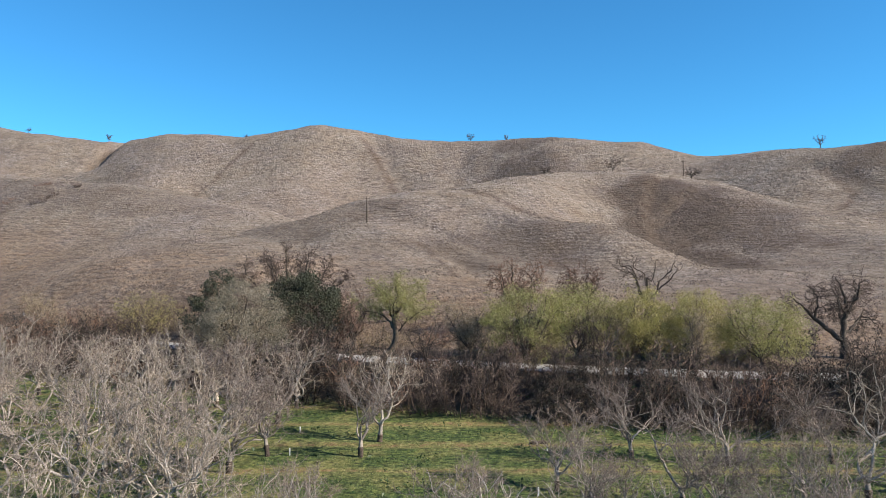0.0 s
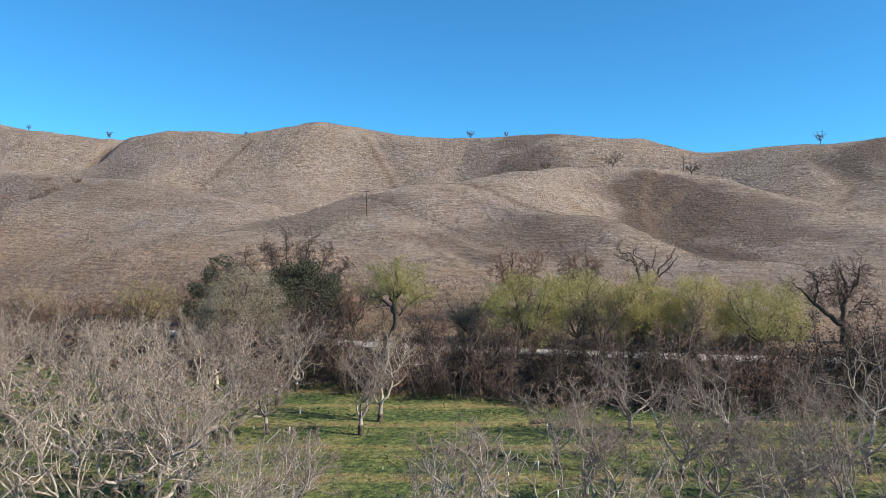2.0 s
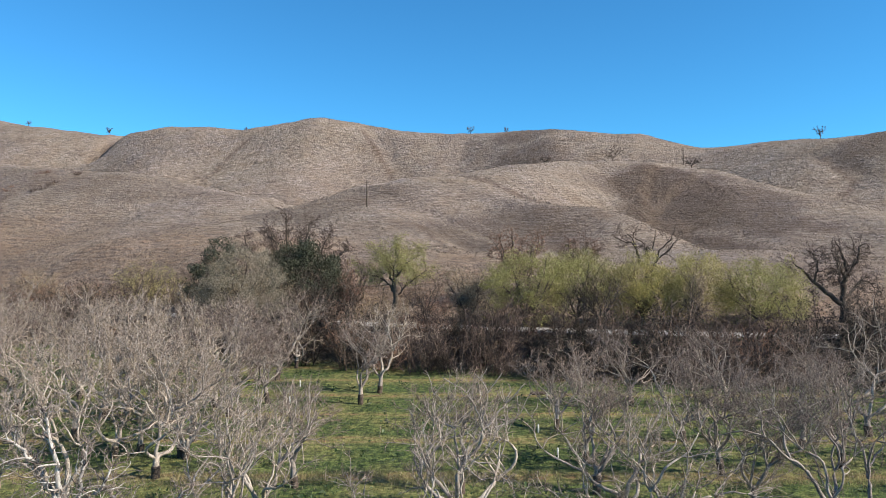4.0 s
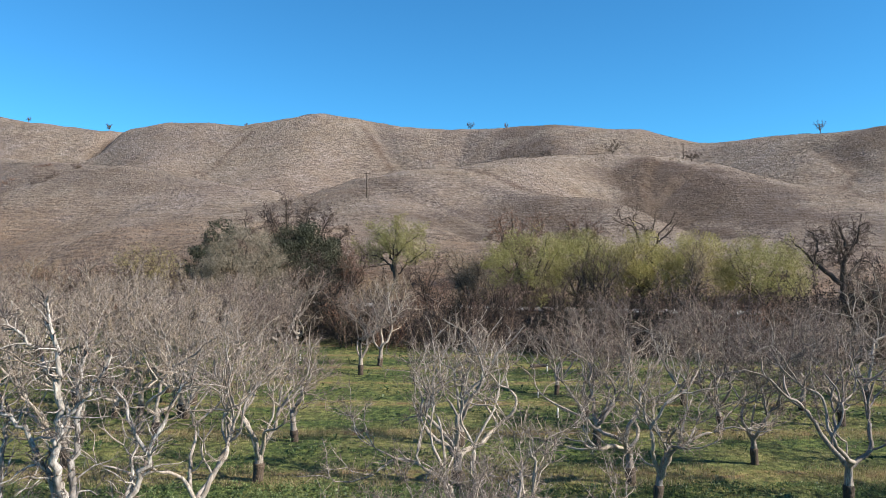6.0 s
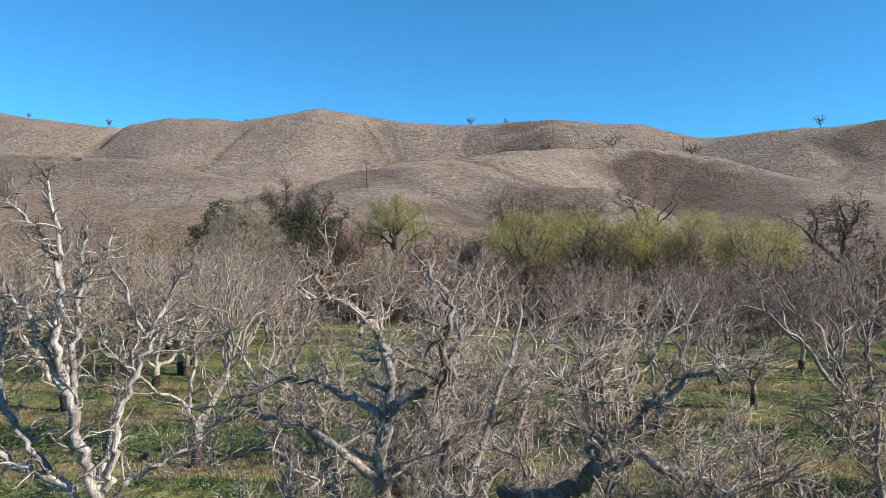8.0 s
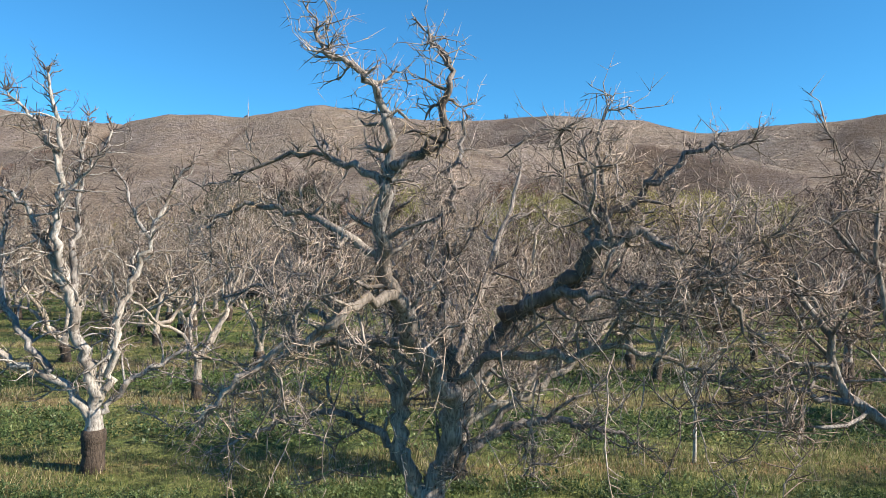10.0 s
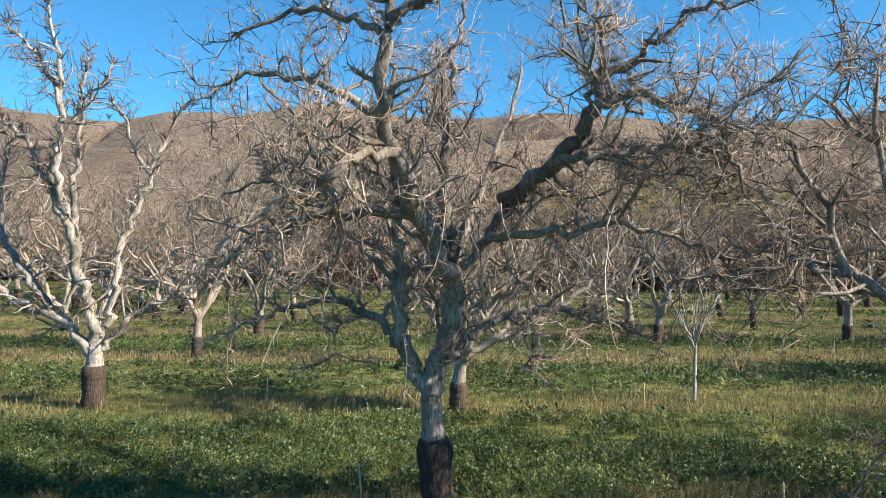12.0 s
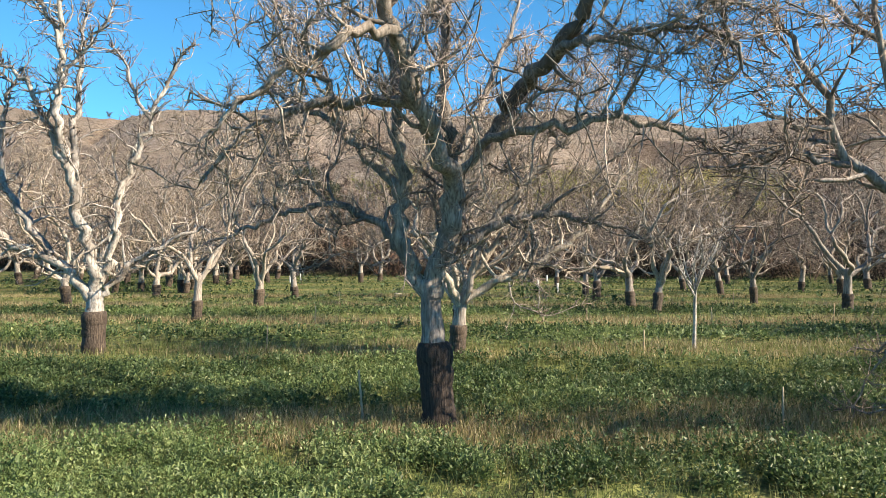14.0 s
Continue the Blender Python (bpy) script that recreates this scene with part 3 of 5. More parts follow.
def ramify(rng, wood, twigs, p, way, length, r, level, g, axis_xy, height):
    """A crooked limb that kinks, forks and forks again."""
    n = max(3, int(length / 0.27))
    pts, d = [np.array(p, float)], unit(np.array(way, float))
    for i in range(n):
        out = np.array((pts[-1][0] - axis_xy[0], pts[-1][1] - axis_xy[1], 0.0))
        up = 0.11 if pts[-1][2] < height * 0.85 else -0.12
        d = unit(d + rng.normal(0, g.kink, 3) * (1.0, 1.0, 0.8) + np.array((0, 0, up)) + 0.03 * out / (np.linalg.norm(out) + 0.5))
        pts.append(pts[-1] + d * length / n)
    pts = np.array(pts)
    radii = np.linspace(r, max(r * 0.68, 0.008), len(pts))
    wood.add(pts, radii, 8 if r > 0.09 else 6 if r > 0.04 else 4, 0.08, rng)
    twiggery(rng, twigs, pts, g, 0.3 if level == 0 else 0.0, (0.55, 0.9, 1.1, 1.25, 1.5)[min(level, 4)])
    if level >= g.forks:
        return
    kids = 3 if rng.rand() < (0.45 if level < 2 else 0.25) else 2
    turn = rng.normal(0, 1, 3)
    for q in range(kids):
        side = unit(np.cross(d, turn)) if q == 0 else unit(np.cross(d, rng.normal(0, 1, 3))) if q == 2 else -unit(np.cross(d, turn))
        a = radians(rng.uniform(14, 38) if q == 0 else rng.uniform(32, 66))
        kid = unit(d * math.cos(a) + side * math.sin(a) + np.array((0, 0, 0.12)))
        k = 0.82 if q == 0 else 0.62
        ramify(rng, wood, twigs, pts[-1] - d * 0.02, kid, length * rng.uniform(0.62, 0.9), max(radii[-1] * rng.uniform(0.85, 1.05) * k ** 0.5, 0.008), level + 1, g, axis_xy, height)
    # a stub or a weaker side limb lower down
    if level < 3 and rng.rand() < 0.7:
        k = rng.randint(1, len(pts) - 1)
        kid = side_way(rng, unit(pts[k] - pts[k - 1]), 45, 85, 0.1)
        ramify(rng, wood, twigs, pts[k], kid, length * rng.uniform(0.4, 0.75), radii[k] * 0.5, level + 2, g, axis_xy, height)


def walnut_random(rng, height, g, spread=1.0, limbs=4, wood=None, lines=()):
    """An old walnut: rootstock, short trunk, a vase of crooked limbs. lines: further limbs along given lines."""
    tree = new("walnut_tree")
    twigs = Tubes()
    fork = rng.uniform(1.1, 1.7)
    girth = rng.uniform(0.2, 0.27)
    top = walnut_base(rng, tree, (rng.uniform(-0.2, 0.2), rng.uniform(-0.2, 0.2)), fork, girth, rng.uniform(0.7, 1.0), 10, wood)
    scale = height / 8.0
    a0 = rng.uniform(0, 360)
    for k in range(limbs):
        a = radians(a0 + 360 * k / limbs + rng.uniform(-28, 28))
        lean = radians(rng.uniform(24, 54) * min(spread, 1.25))
        part_wood = Tubes()
        way = (math.cos(a) * math.sin(lean), math.sin(a) * math.sin(lean), math.cos(lean))
        ramify(rng, part_wood, twigs, top - np.array((0, 0, 0.12)), way, g.first * scale * rng.uniform(0.85, 1.2), girth * rng.uniform(0.36, 0.52), 0, g, top, height)
        part_wood.make("limb", wood or BARK_PALE, tree)
    for pts, r in lines:
        part_wood = Tubes()
        line = resample(pts, max(8, len(pts) * 3))
        line[1:-1] += rng.normal(0, 0.035, (len(line) - 2, 3))
        radii = 0.02 + (r - 0.02) * (1 - np.linspace(0, 1, len(line))) ** 0.8
        part_wood.add(line, radii, 9, 0.08, rng)
        twiggery(rng, twigs, line, g, 0.25, 0.7)
        for k in range(4, len(line) - 1, 1 if g is GROW_NEAR else 2):
            ramify(rng, part_wood, twigs, line[k], side_way(rng, unit(line[k] - line[k - 1]), 35, 80, 0.15), rng.uniform(0.5, 1.3), radii[k] * 0.5, 3, g, top, height)
        part_wood.make("limb", wood or BARK_PALE, tree)
    twigs.make("crown", TWIG_GREY if wood in (BARK_DULL, BARK_HERO) else TWIG_PALE, tree, "bare grey-brown twigs")
    return tagged(tree, "bare pale-barked walnut tree standing in orchard grass", "tree", "orchard trees")


def on_land(x, y, sink=0.0):
    return float(land(np.array([x]), np.array([y]))[0]) - sink


def place_tree(ob, x, y, turn=0.0, size=1.0, sink=0.05):
    ob.matrix_world = Matrix.LocRotScale((x, y, on_land(x, y, sink)), Euler((0, 0, radians(turn))), (size, size, size))
    return ob


def hero_walnut():
    """The spreading old walnut before the camera."""
    rng = np.random.RandomState(11)
    tree = new("walnut_tree")
    twigs = Tubes()
    walnut_base(rng, tree, (-0.14, 0.0), 1.95, 0.245, 1.22, 20, BARK_HERO, BARK_BURL, 0.88)
    # main limbs, relative to the foot; the crown leans out over the open row
    LIMBS = [
        ([(-0.10, 0, 1.85), (0.0, -0.05, 2.3), (0.14, -0.2, 2.8), (0.18, -0.6, 3.44), (-0.1, -1.2, 3.9), (-0.38, -1.7, 4.5), (-0.54, -2.2, 5.05), (-0.70, -2.5, 5.6), (-0.52, -2.7, 6.1)], 0.15, 0.06),
        ([(-0.52, -2.7, 6.1), (-0.22, -2.7, 6.26), (0.03, -2.7, 6.5), (0.10, -2.7, 7.0), (0.13, -2.65, 7.3), (-0.02, -2.6, 7.45), (-0.15, -2.6, 7.6)], 0.058, 0.014),
        ([(-0.52, -2.7, 6.05), (-0.50, -2.7, 6.46), (-0.57, -2.7, 6.8), (-0.8, -2.75, 7.15), (-1.02, -2.8, 7.25), (-1.22, -2.8, 7.4), (-1.25, -2.8, 7.6)], 0.055, 0.014),
        ([(-0.16, 0, 1.9), (-0.36, -0.05, 2.15), (-0.5, -0.1, 2.4), (-0.55, -0.1, 2.8), (-0.52, -0.1, 3.3), (-0.54, -0.15, 3.95), (-0.6, -0.3, 4.6), (-0.75, -0.2, 5.4), (-0.6, -0.1, 6.2), (-0.9, 0.0, 6.9)], 0.12, 0.016),
        ([(0.10, 0, 2.5), (0.2, 0.0, 3.2), (0.45, 0.1, 3.6), (0.72, 0.1, 4.0), (0.90, -0.1, 4.4), (1.25, -1.1, 4.76), (1.62, -1.9, 5.1)], 0.135, 0.085),
        ([(1.62, -1.9, 5.1), (1.74, -2.1, 5.37), (2.1, -2.1, 5.56), (2.5, -2.2, 5.42), (2.95, -2.2, 5.2), (3.2, -2.2, 4.8), (3.3, -2.2, 4.4)], 0.07, 0.012),
        ([(1.62, -1.9, 5.1), (1.8, -2.1, 5.7), (2.16, -2.1, 5.86), (2.42, -2.1, 6.15), (2.9, -2.2, 6.45), (3.5, -2.2, 6.5)], 0.06, 0.012),
        ([(1.62, -1.9, 5.05), (1.66, -1.9, 5.4), (1.88, -1.9, 6.0), (1.78, -1.95, 6.55), (1.9, -2.0, 7.0)], 0.045, 0.012),
        ([(1.4, -1.5, 4.85), (1.6, -1.9, 4.8), (2.03, -1.9, 4.85), (2.66, -2.0, 4.98), (3.1, -2.0, 4.9), (3.4, -2.0, 4.6)], 0.055, 0.012),
        ([(0.25, 0.0, 3.5), (0.56, -0.3, 3.95), (1.2, -0.9, 4.02), (1.9, -1.0, 4.1), (2.6, -1.0, 4.08), (3.3, -1.0, 3.85), (3.65, -1.0, 3.4)], 0.07, 0.012),
        ([(0.04, 0, 2.35), (0.3, 0.0, 2.6), (0.6, 0.05, 2.75), (0.88, 0.1, 2.92), (1.25, 0.1, 2.97), (1.8, 0.1, 2.97), (2.35, 0.1, 2.9), (2.85, 0.1, 2.6)], 0.085, 0.012),
        ([(0.70, 0.1, 2.85), (1.05, 0.2, 3.3), (1.45, 0.3, 3.7), (2.0, 0.4, 4.3), (2.4, 0.4, 5.0)], 0.05, 0.012),
        ([(0.17, -0.5, 3.4), (0.08, -0.5, 4.0), (0.05, -0.5, 4.6), (0.1, -0.5, 5.2), (0.12, -0.5, 5.8), (0.15, -0.6, 6.5), (0.4, -0.6, 6.9), (0.3, -0.6, 7.2)], 0.085, 0.014),
        ([(-0.30, -1.45, 4.2), (-0.93, -1.4, 4.28), (-1.46, -1.4, 4.23), (-1.86, -1.4, 4.14), (-2.4, -1.4, 3.8), (-2.9, -1.4, 3.2)], 0.075, 0.012),
        ([(-0.54, -0.1, 3.2), (-0.75, 0.2, 3.55), (-1.12, 0.3, 3.9), (-1.43, 0.3, 4.2), (-1.56, 0.3, 4.8), (-1.8, 0.3, 5.2), (-2.2, 0.3, 5.9), (-2.6, 0.3, 6.3)], 0.08, 0.014),
        ([(-0.48, -2.2, 4.85), (-0.97, -2.6, 4.69), (-1.24, -2.6, 4.46), (-1.62, -2.6, 4.25), (-2.1, -2.6, 4.05), (-2.5, -2.6, 3.5)], 0.06, 0.012),
        ([(-0.5, -0.1, 2.5), (-0.85, -0.1, 2.85), (-1.22, 0.0, 3.03), (-1.5, 0.0, 3.1), (-2.05, 0.0, 3.03), (-2.7, 0.0, 2.8), (-3.1, 0.0, 2.5)], 0.065, 0.012),
        ([(-0.56, -2.3, 5.2), (-1.1, -2.0, 5.6), (-1.7, -1.7, 5.75), (-2.3, -1.5, 5.9), (-2.9, -1.4, 5.6)], 0.055, 0.012),
        ([(-1.43, 0.3, 4.2), (-2.0, 0.6, 4.6), (-2.7, 0.8, 4.9), (-3.3, 0.9, 4.6)], 0.05, 0.012),
        ([(0.15, 0.2, 2.9), (0.35, 0.9, 4.0), (0.8, 1.5, 5.2), (1.2, 1.9, 6.2), (1.3, 2.0, 7.0)], 0.08, 0.014),
        ([(-0.55, -2.6, 6.0), (-1.1, -2.4, 6.3), (-1.7, -2.2, 6.4), (-2.3, -2.1, 6.1)], 0.045, 0.012),
    ]
    for pts, r, r1 in LIMBS:
        wood = Tubes()
        line = resample(pts, max(8, len(pts) * 4))
        line[1:-1] += rng.normal(0, 0.032, (len(line) - 2, 3))
        radii = r1 + (r - r1) * (1 - np.linspace(0, 1, len(line))) ** 0.8
        wood.add(line, radii, 12, 0.09, rng)
        twiggery(rng, twigs, line, GROW_HERO, 0.2, 1.3)
        for k in range(4, len(line)):
            if rng.rand() < (0.3 if line[k][2] < 4.2 else 0.62):
                high = line[k][2] > 5.8
                ramify(rng, wood, twigs, line[k], side_way(rng, unit(line[k] - line[k - 1]), 30, 88, 0.1), rng.uniform(0.35, 0.95) * (0.5 if high else 1.0), max(min(radii[k] * 0.5, 0.03), 0.01), 4 if high or k > 0.7 * len(line) else 3 if rng.rand() < 0.75 else 2, GROW_HERO, (0, -1), 7.0)
        wood.make("limb", BARK_HERO, tree)
    # suckers that hang down through the crown
    for _ in range(75):
        x, y, z = rng.uniform(-2.4, 3.2), rng.uniform(-2.6, 0.8), rng.uniform(3.4, 5.6)
        q = wander(rng, (x, y, z), (rng.normal(0, 0.4), rng.normal(0, 0.4), -0.7), rng.uniform(0.6, 1.9), 7, 0.2, -0.08)
        twigs.add(q, np.linspace(0.010, 0.004, len(q)), 4)
        sprout(rng, twigs, twigs, q, np.linspace(0.010, 0.004, len(q)), 2, WALNUT_NEAR)
    twigs.make("crown", TWIG_HERO, tree, "dense tangle of bare pale twigs")
    place_tree(tree, -0.04, 10.3)
    return tagged(tree, "large spreading bare walnut tree with swollen dark rootstock", "tree", "orchard trees")


def tall_walnut():
    """The pale upright walnut with a forked white trunk."""
    rng = np.random.RandomState(5)
    tree = new("walnut_tree")
    twigs = Tubes()
    walnut_base(rng, tree, (0.03, 0.0), 1.35, 0.29, 1.06, 16, BARK_WHITE)
    LIMBS = [
        ([(0, 0, 1.3), (-0.25, 0, 1.75), (-0.5, 0, 2.1), (-1.05, -0.1, 2.46), (-1.5, -0.1, 2.45), (-2.0, -0.1, 2.75), (-2.4, -0.2, 3.1), (-3.1, -0.2, 4.0), (-3.3, -0.2, 5.2)], 0.13),
        ([(-1.0, -0.1, 2.45), (-1.46, -0.2, 3.08), (-1.94, -0.2, 3.9), (-2.15, -0.2, 4.73), (-2.15, -0.2, 5.69), (-1.94, -0.2, 6.5), (-2.2, -0.2, 7.3)], 0.1),
        ([(0.05, 0, 1.4), (0.10, -0.05, 1.9), (-0.02, -0.15, 2.66), (-0.2, -0.3, 3.35), (-0.3, -0.5, 4.04), (-0.36, -0.7, 4.73), (-0.50, -0.9, 5.55), (-0.2, -1.0, 6.5), (-0.3, -1.1, 7.14), (-0.2, -1.2, 7.9), (-0.35, -1.3, 8.94), (-0.5, -1.3, 9.5)], 0.16),
        ([(-0.28, -0.45, 3.9), (-0.25, -0.4, 4.6), (-0.15, -0.5, 5.7), (-0.12, -0.5, 7.0), (-0.05, -0.5, 8.0), (0.1, -0.5, 8.6)], 0.10),
        ([(-0.34, -0.7, 4.6), (-0.7, -0.8, 5.4), (-1.06, -0.9, 6.4), (-1.6, -1.0, 6.8), (-2.3, -1.0, 7.2)], 0.085),
        ([(-0.28, -1.1, 7.1), (-0.6, -1.2, 8.1), (-1.1, -1.2, 8.7), (-1.45, -1.2, 9.1)], 0.06),
        ([(0.08, 0, 1.5), (0.32, -0.05, 2.1), (0.66, -0.1, 3.07), (0.8, -0.2, 3.76), (0.87, -0.2, 4.45), (1.43, -0.2, 5.7), (1.77, -0.2, 6.5), (1.98, -0.2, 7.0), (2.46, -0.2, 7.48)], 0.11),
        ([(1.45, -0.2, 5.7), (1.1, -0.4, 6.2), (0.95, -0.4, 6.9), (0.6, -0.4, 7.4)], 0.05),
        ([(0.1, 0, 1.45), (0.3, 0.05, 1.6), (0.66, 0.1, 2.04), (1.15, 0.1, 2.46), (1.84, 0.1, 2.8), (2.5, 0.1, 3.1), (2.9, 0.1, 3.0)], 0.085),
        ([(-0.2, -1.0, 6.6), (0.2, -1.0, 7.2), (0.7, -1.0, 7.6), (0.9, -1.0, 8.2)], 0.05),
        ([(0.0, 0.2, 1.5), (-0.1, 0.8, 2.8), (0.3, 1.3, 4.2), (0.5, 1.5, 6.0)], 0.09),
    ]
    for pts, r in LIMBS:
        limb(rng, tree, twigs, pts, r, 0.02, WALNUT_NEAR_SPARSE, BARK_WHITE, 10, knot=0.05, spur=(0.09, 0.5, 0.019))
    twigs.make("crown", TWIG_PALE, tree, "sparse bare pale twigs")
    place_tree(tree, -8.5, 18.2)
    return tagged(tree, "tall pale forked walnut tree with bare upright limbs", "tree", "orchard trees")


BARK_HERO = bark("grey_brown_lichen_bark", (0.04, 0.035, 0.033), (0.34, 0.312, 0.295), (0.12, 0.102, 0.09), (14, 14, 2.4), 0.035)
# the dark rootstock bark again, with shade on the foot put into its colour
BARK_BURL = bark("shade_darkened_burl_bark", (0.010, 0.008, 0.008), (0.058, 0.046, 0.041), (0.024, 0.019, 0.018), (16, 16, 1.6), 0.06)
BARK_WHITE = bark("white_lichen_walnut_bark", (0.085, 0.077, 0.072), (0.45, 0.43, 0.41), (0.16, 0.14, 0.125), (9, 9, 3))
WALNUT_NEAR_SPARSE = Habit([(0.26, 0.5, 1.7, 40, 88, 0.3, 0.05, 0.55, 0.12), (0.17, 0.3, 0.8, 30, 70, 0.25, 0.1, 0.6, 0.12), (0.12, 0.1, 0.3, 30, 60, 0.2, 0.12, 0.7, 0.2)],
                           1, True, 0.005, (6, 4, 2))
hero_walnut()
tall_walnut()


def sapling():
    rng = np.random.RandomState(8)
    tree = new("walnut_sapling")
    stem, twigs = Tubes(), Tubes()
    pts = np.array([(0, 0, -0.05), (0.02, 0, 0.5), (0.03, 0, 1.0), (0.03, 0, 1.3), (0.05, 0, 1.55), (0.06, 0, 1.8)])
    rad = np.array([0.058, 0.05, 0.047, 0.045, 0.042, 0.03])
    stem.add(resample(pts, 14), np.interp(np.linspace(0, 1, 14), np.linspace(0, 1, 6), rad), 8)
    stem.make("trunk", BARK_WHITE, tree)
    for k in range(11):
        a = 2 * math.pi * k / 11 + rng.uniform(-0.2, 0.2)
        q = wander(rng, (0.04, 0, rng.uniform(1.3, 1.75)), (math.cos(a), math.sin(a), 1.0), rng.uniform(1.1, 2.2), 8, 0.17, 0.1)
        twigs.add(q, np.linspace(0.026, 0.009, len(q)), 5)
        twiggery(rng, twigs, q, GROW_MID, 0.3, 0.8)
    twigs.make("crown", BARK_WHITE, tree)
    place_tree(tree, 6.4, 19.1)
    return tagged(tree, "slim young walnut sapling with white-painted trunk", "tree", "orchard trees")


sapling()

# near walnuts, each grown on its own: place, height, spread and limbs along given lines
BEHIND = [([(0.0, 0, 1.2), (0.35, -0.1, 1.55), (0.9, -0.2, 1.85), (1.5, -0.2, 1.95), (2.2, -0.2, 2.5), (3.1, -0.2, 3.1), (3.6, -0.2, 4.0), (4.1, -0.2, 4.6)], 0.11),
          ([(0.0, 0, 1.2), (0.4, 0, 2.0), (0.85, 0, 2.56), (1.3, 0, 3.36), (1.7, 0, 4.56), (1.9, 0, 5.4), (1.7, 0, 6.2)], 0.1)]
OVERHANG = [([(0, 0, 1.3), (-1.2, -0.1, 2.1), (-2.6, -0.2, 2.7), (-3.9, -0.2, 3.3), (-4.4, -0.2, 3.6), (-4.5, -0.2, 4.1), (-4.8, -0.2, 4.76), (-4.97, -0.2, 5.1), (-5.3, -0.2, 5.5)], 0.12),
            ([(-4.3, -0.2, 3.55), (-5.0, -0.2, 3.7), (-5.3, -0.2, 3.75), (-5.7, -0.2, 3.5)], 0.045),
            ([(-4.5, -0.2, 4.0), (-5.0, -0.2, 4.0), (-5.4, -0.2, 4.2)], 0.035),
            ([(-3.0, -0.2, 2.85), (-3.6, -0.4, 3.7), (-4.0, -0.5, 4.4), (-4.2, -0.5, 5.2), (-4.1, -0.5, 6.0)], 0.06),
            ([(0, 0, 1.4), (-1.0, 0.2, 2.8), (-2.2, 0.3, 4.2), (-3.2, 0.3, 5.0), (-4.0, 0.3, 5.3), (-4.6, 0.3, 5.9)], 0.09)]
NEAR = [(0.3, 17.4, 7.6, 1.0, BEHIND), (0.5, 26.2, 9.3, 1.0, ()), (0.6, 34.3, 9.3, 1.0, ()), (9.2, 9.2, 7.4, 0.75, OVERHANG), (-9.0, 27.3, 9.0, 0.9, ()), (17.1, 31.6, 8.8, 1.2, ()), (8.6, 34.2, 8.2, 0.9, ()),
        (-8.6, 34.8, 9.0, 0.8, ()), (-18.6, 37.0, 9.2, 1.0, ()), (8.9, 31.2, 7.4, 0.8, ())]
for k, (x, y, hgt, spr, lines) in enumerate(NEAR):
    rng = np.random.RandomState(40 + k)
    place_tree(walnut_random(rng, hgt, GROW_NEAR if k in (0, 3) else GROW_MID, spr, 3 if k == 3 else 4, BARK_HERO if k == 3 else BARK_DULL if x > 12 else None, lines), x, y)

# the rest of the orchard: a few grown trees, copied along the rows
KINDS = []
for k in range(8):
    rng = np.random.RandomState(70 + k)
    KINDS.append(walnut_random(rng, (8.9, 8.8, 8.3, 8.4, 7.8, 9.2, 8.8, 8.0)[k], GROW_DENSE if k % 2 else GROW_MID, (0.9, 1.1, 1.2, 0.9, 1.1, 1.0, 1.25, 0.8)[k], 3 + k % 3, BARK_DULL if k % 2 else None))
LITE = []
for k in range(6):
    rng = np.random.RandomState(90 + k)
    LITE.append(walnut_random(rng, (8.4, 8.6, 7.8, 8.8, 7.6, 8.2)[k], GROW_FAR, (1.1, 1.0, 1.25, 0.9, 1.2, 1.0)[k], 4 + k % 2, BARK_DULL if k % 2 else BARK_PALE))
SET = [(8.4, 41.0), (9.0, 47.2), (16.6, 44.6), (24.2, 50.6), (24.5, 46.0), (-7.2, 65.5), (-15.4, 65.8), (-8.3, 42.0), (-6.0, 71.0), (1.0, 41.0), (-16.5, 48.0), (30.7, 54.0), (16.9, 52.5), (16.4, 65.0)]
# the last two stand out of view, added to shade the orchard floor
RIGHT = [(15.6, 37.5), (25.5, 38.0), (25.8, 31.0), (34.0, 38.5), (34.2, 46.5), (36.5, 55.0), (43.0, 47.0), (42.8, 55.5), (24.0, 63.0), (33.0, 63.5), (42.0, 63.0),
         (51.0, 55.0), (26.0, 22.5), (34.0, 29.5), (51.5, 63.5), (8.5, 56.0), (17.4, 22.8), (17.6, 14.4)]
LEFT = []
rng = np.random.RandomState(9)
for r in range(2, 11):
    for c in range(2, 12):
        x, y = -8.6 * c + rng.uniform(-0.5, 0.5), ROW0 + ROW * r + rng.uniform(-0.5, 0.5)
        if y < road_line(np.array([x]))[0] - 15 and abs(x) < 0.7 * y + 8 and rng.rand() > 0.08 and math.hypot(x + 19, y - 37.5) > 4 and math.hypot(x + 15.4, y - 65.8) > 5 and math.hypot(x + 16.5, y - 48) > 4:
            LEFT.append((x, y))
for k in range(12):
    y = rng.uniform(48, 84)
    x = -rng.uniform(16, 0.6 * y + 6)
    if y < road_line(np.array([x]))[0] - 15:
        LEFT.append((x, y))
used = set()
for k, (x, y) in enumerate(SET + RIGHT + LEFT):
    # mostly pale trees on the left, mostly dull brown ones elsewhere
    shade = int(rng.rand() < (0.35 if x < -4 else 0.8))
    kind = KINDS[2 * (k % 4) + shade] if y < 46 or k < 12 else LITE[2 * (k % 3) + shade]
    turn, size = rng.uniform(0, 360), rng.uniform(0.9, 1.1) * (1.18 if x < -10 and y > 50 else 1.0)
    if kind not in used:
        used.add(kind)
        place_tree(kind, x, y, turn, size)
    else:
        m = Matrix.LocRotScale((x, y, on_land(x, y, 0.05)), Euler((0, 0, radians(turn))), None)
        c = copy_thing(kind, m)
        c.scale = (size, size, size)
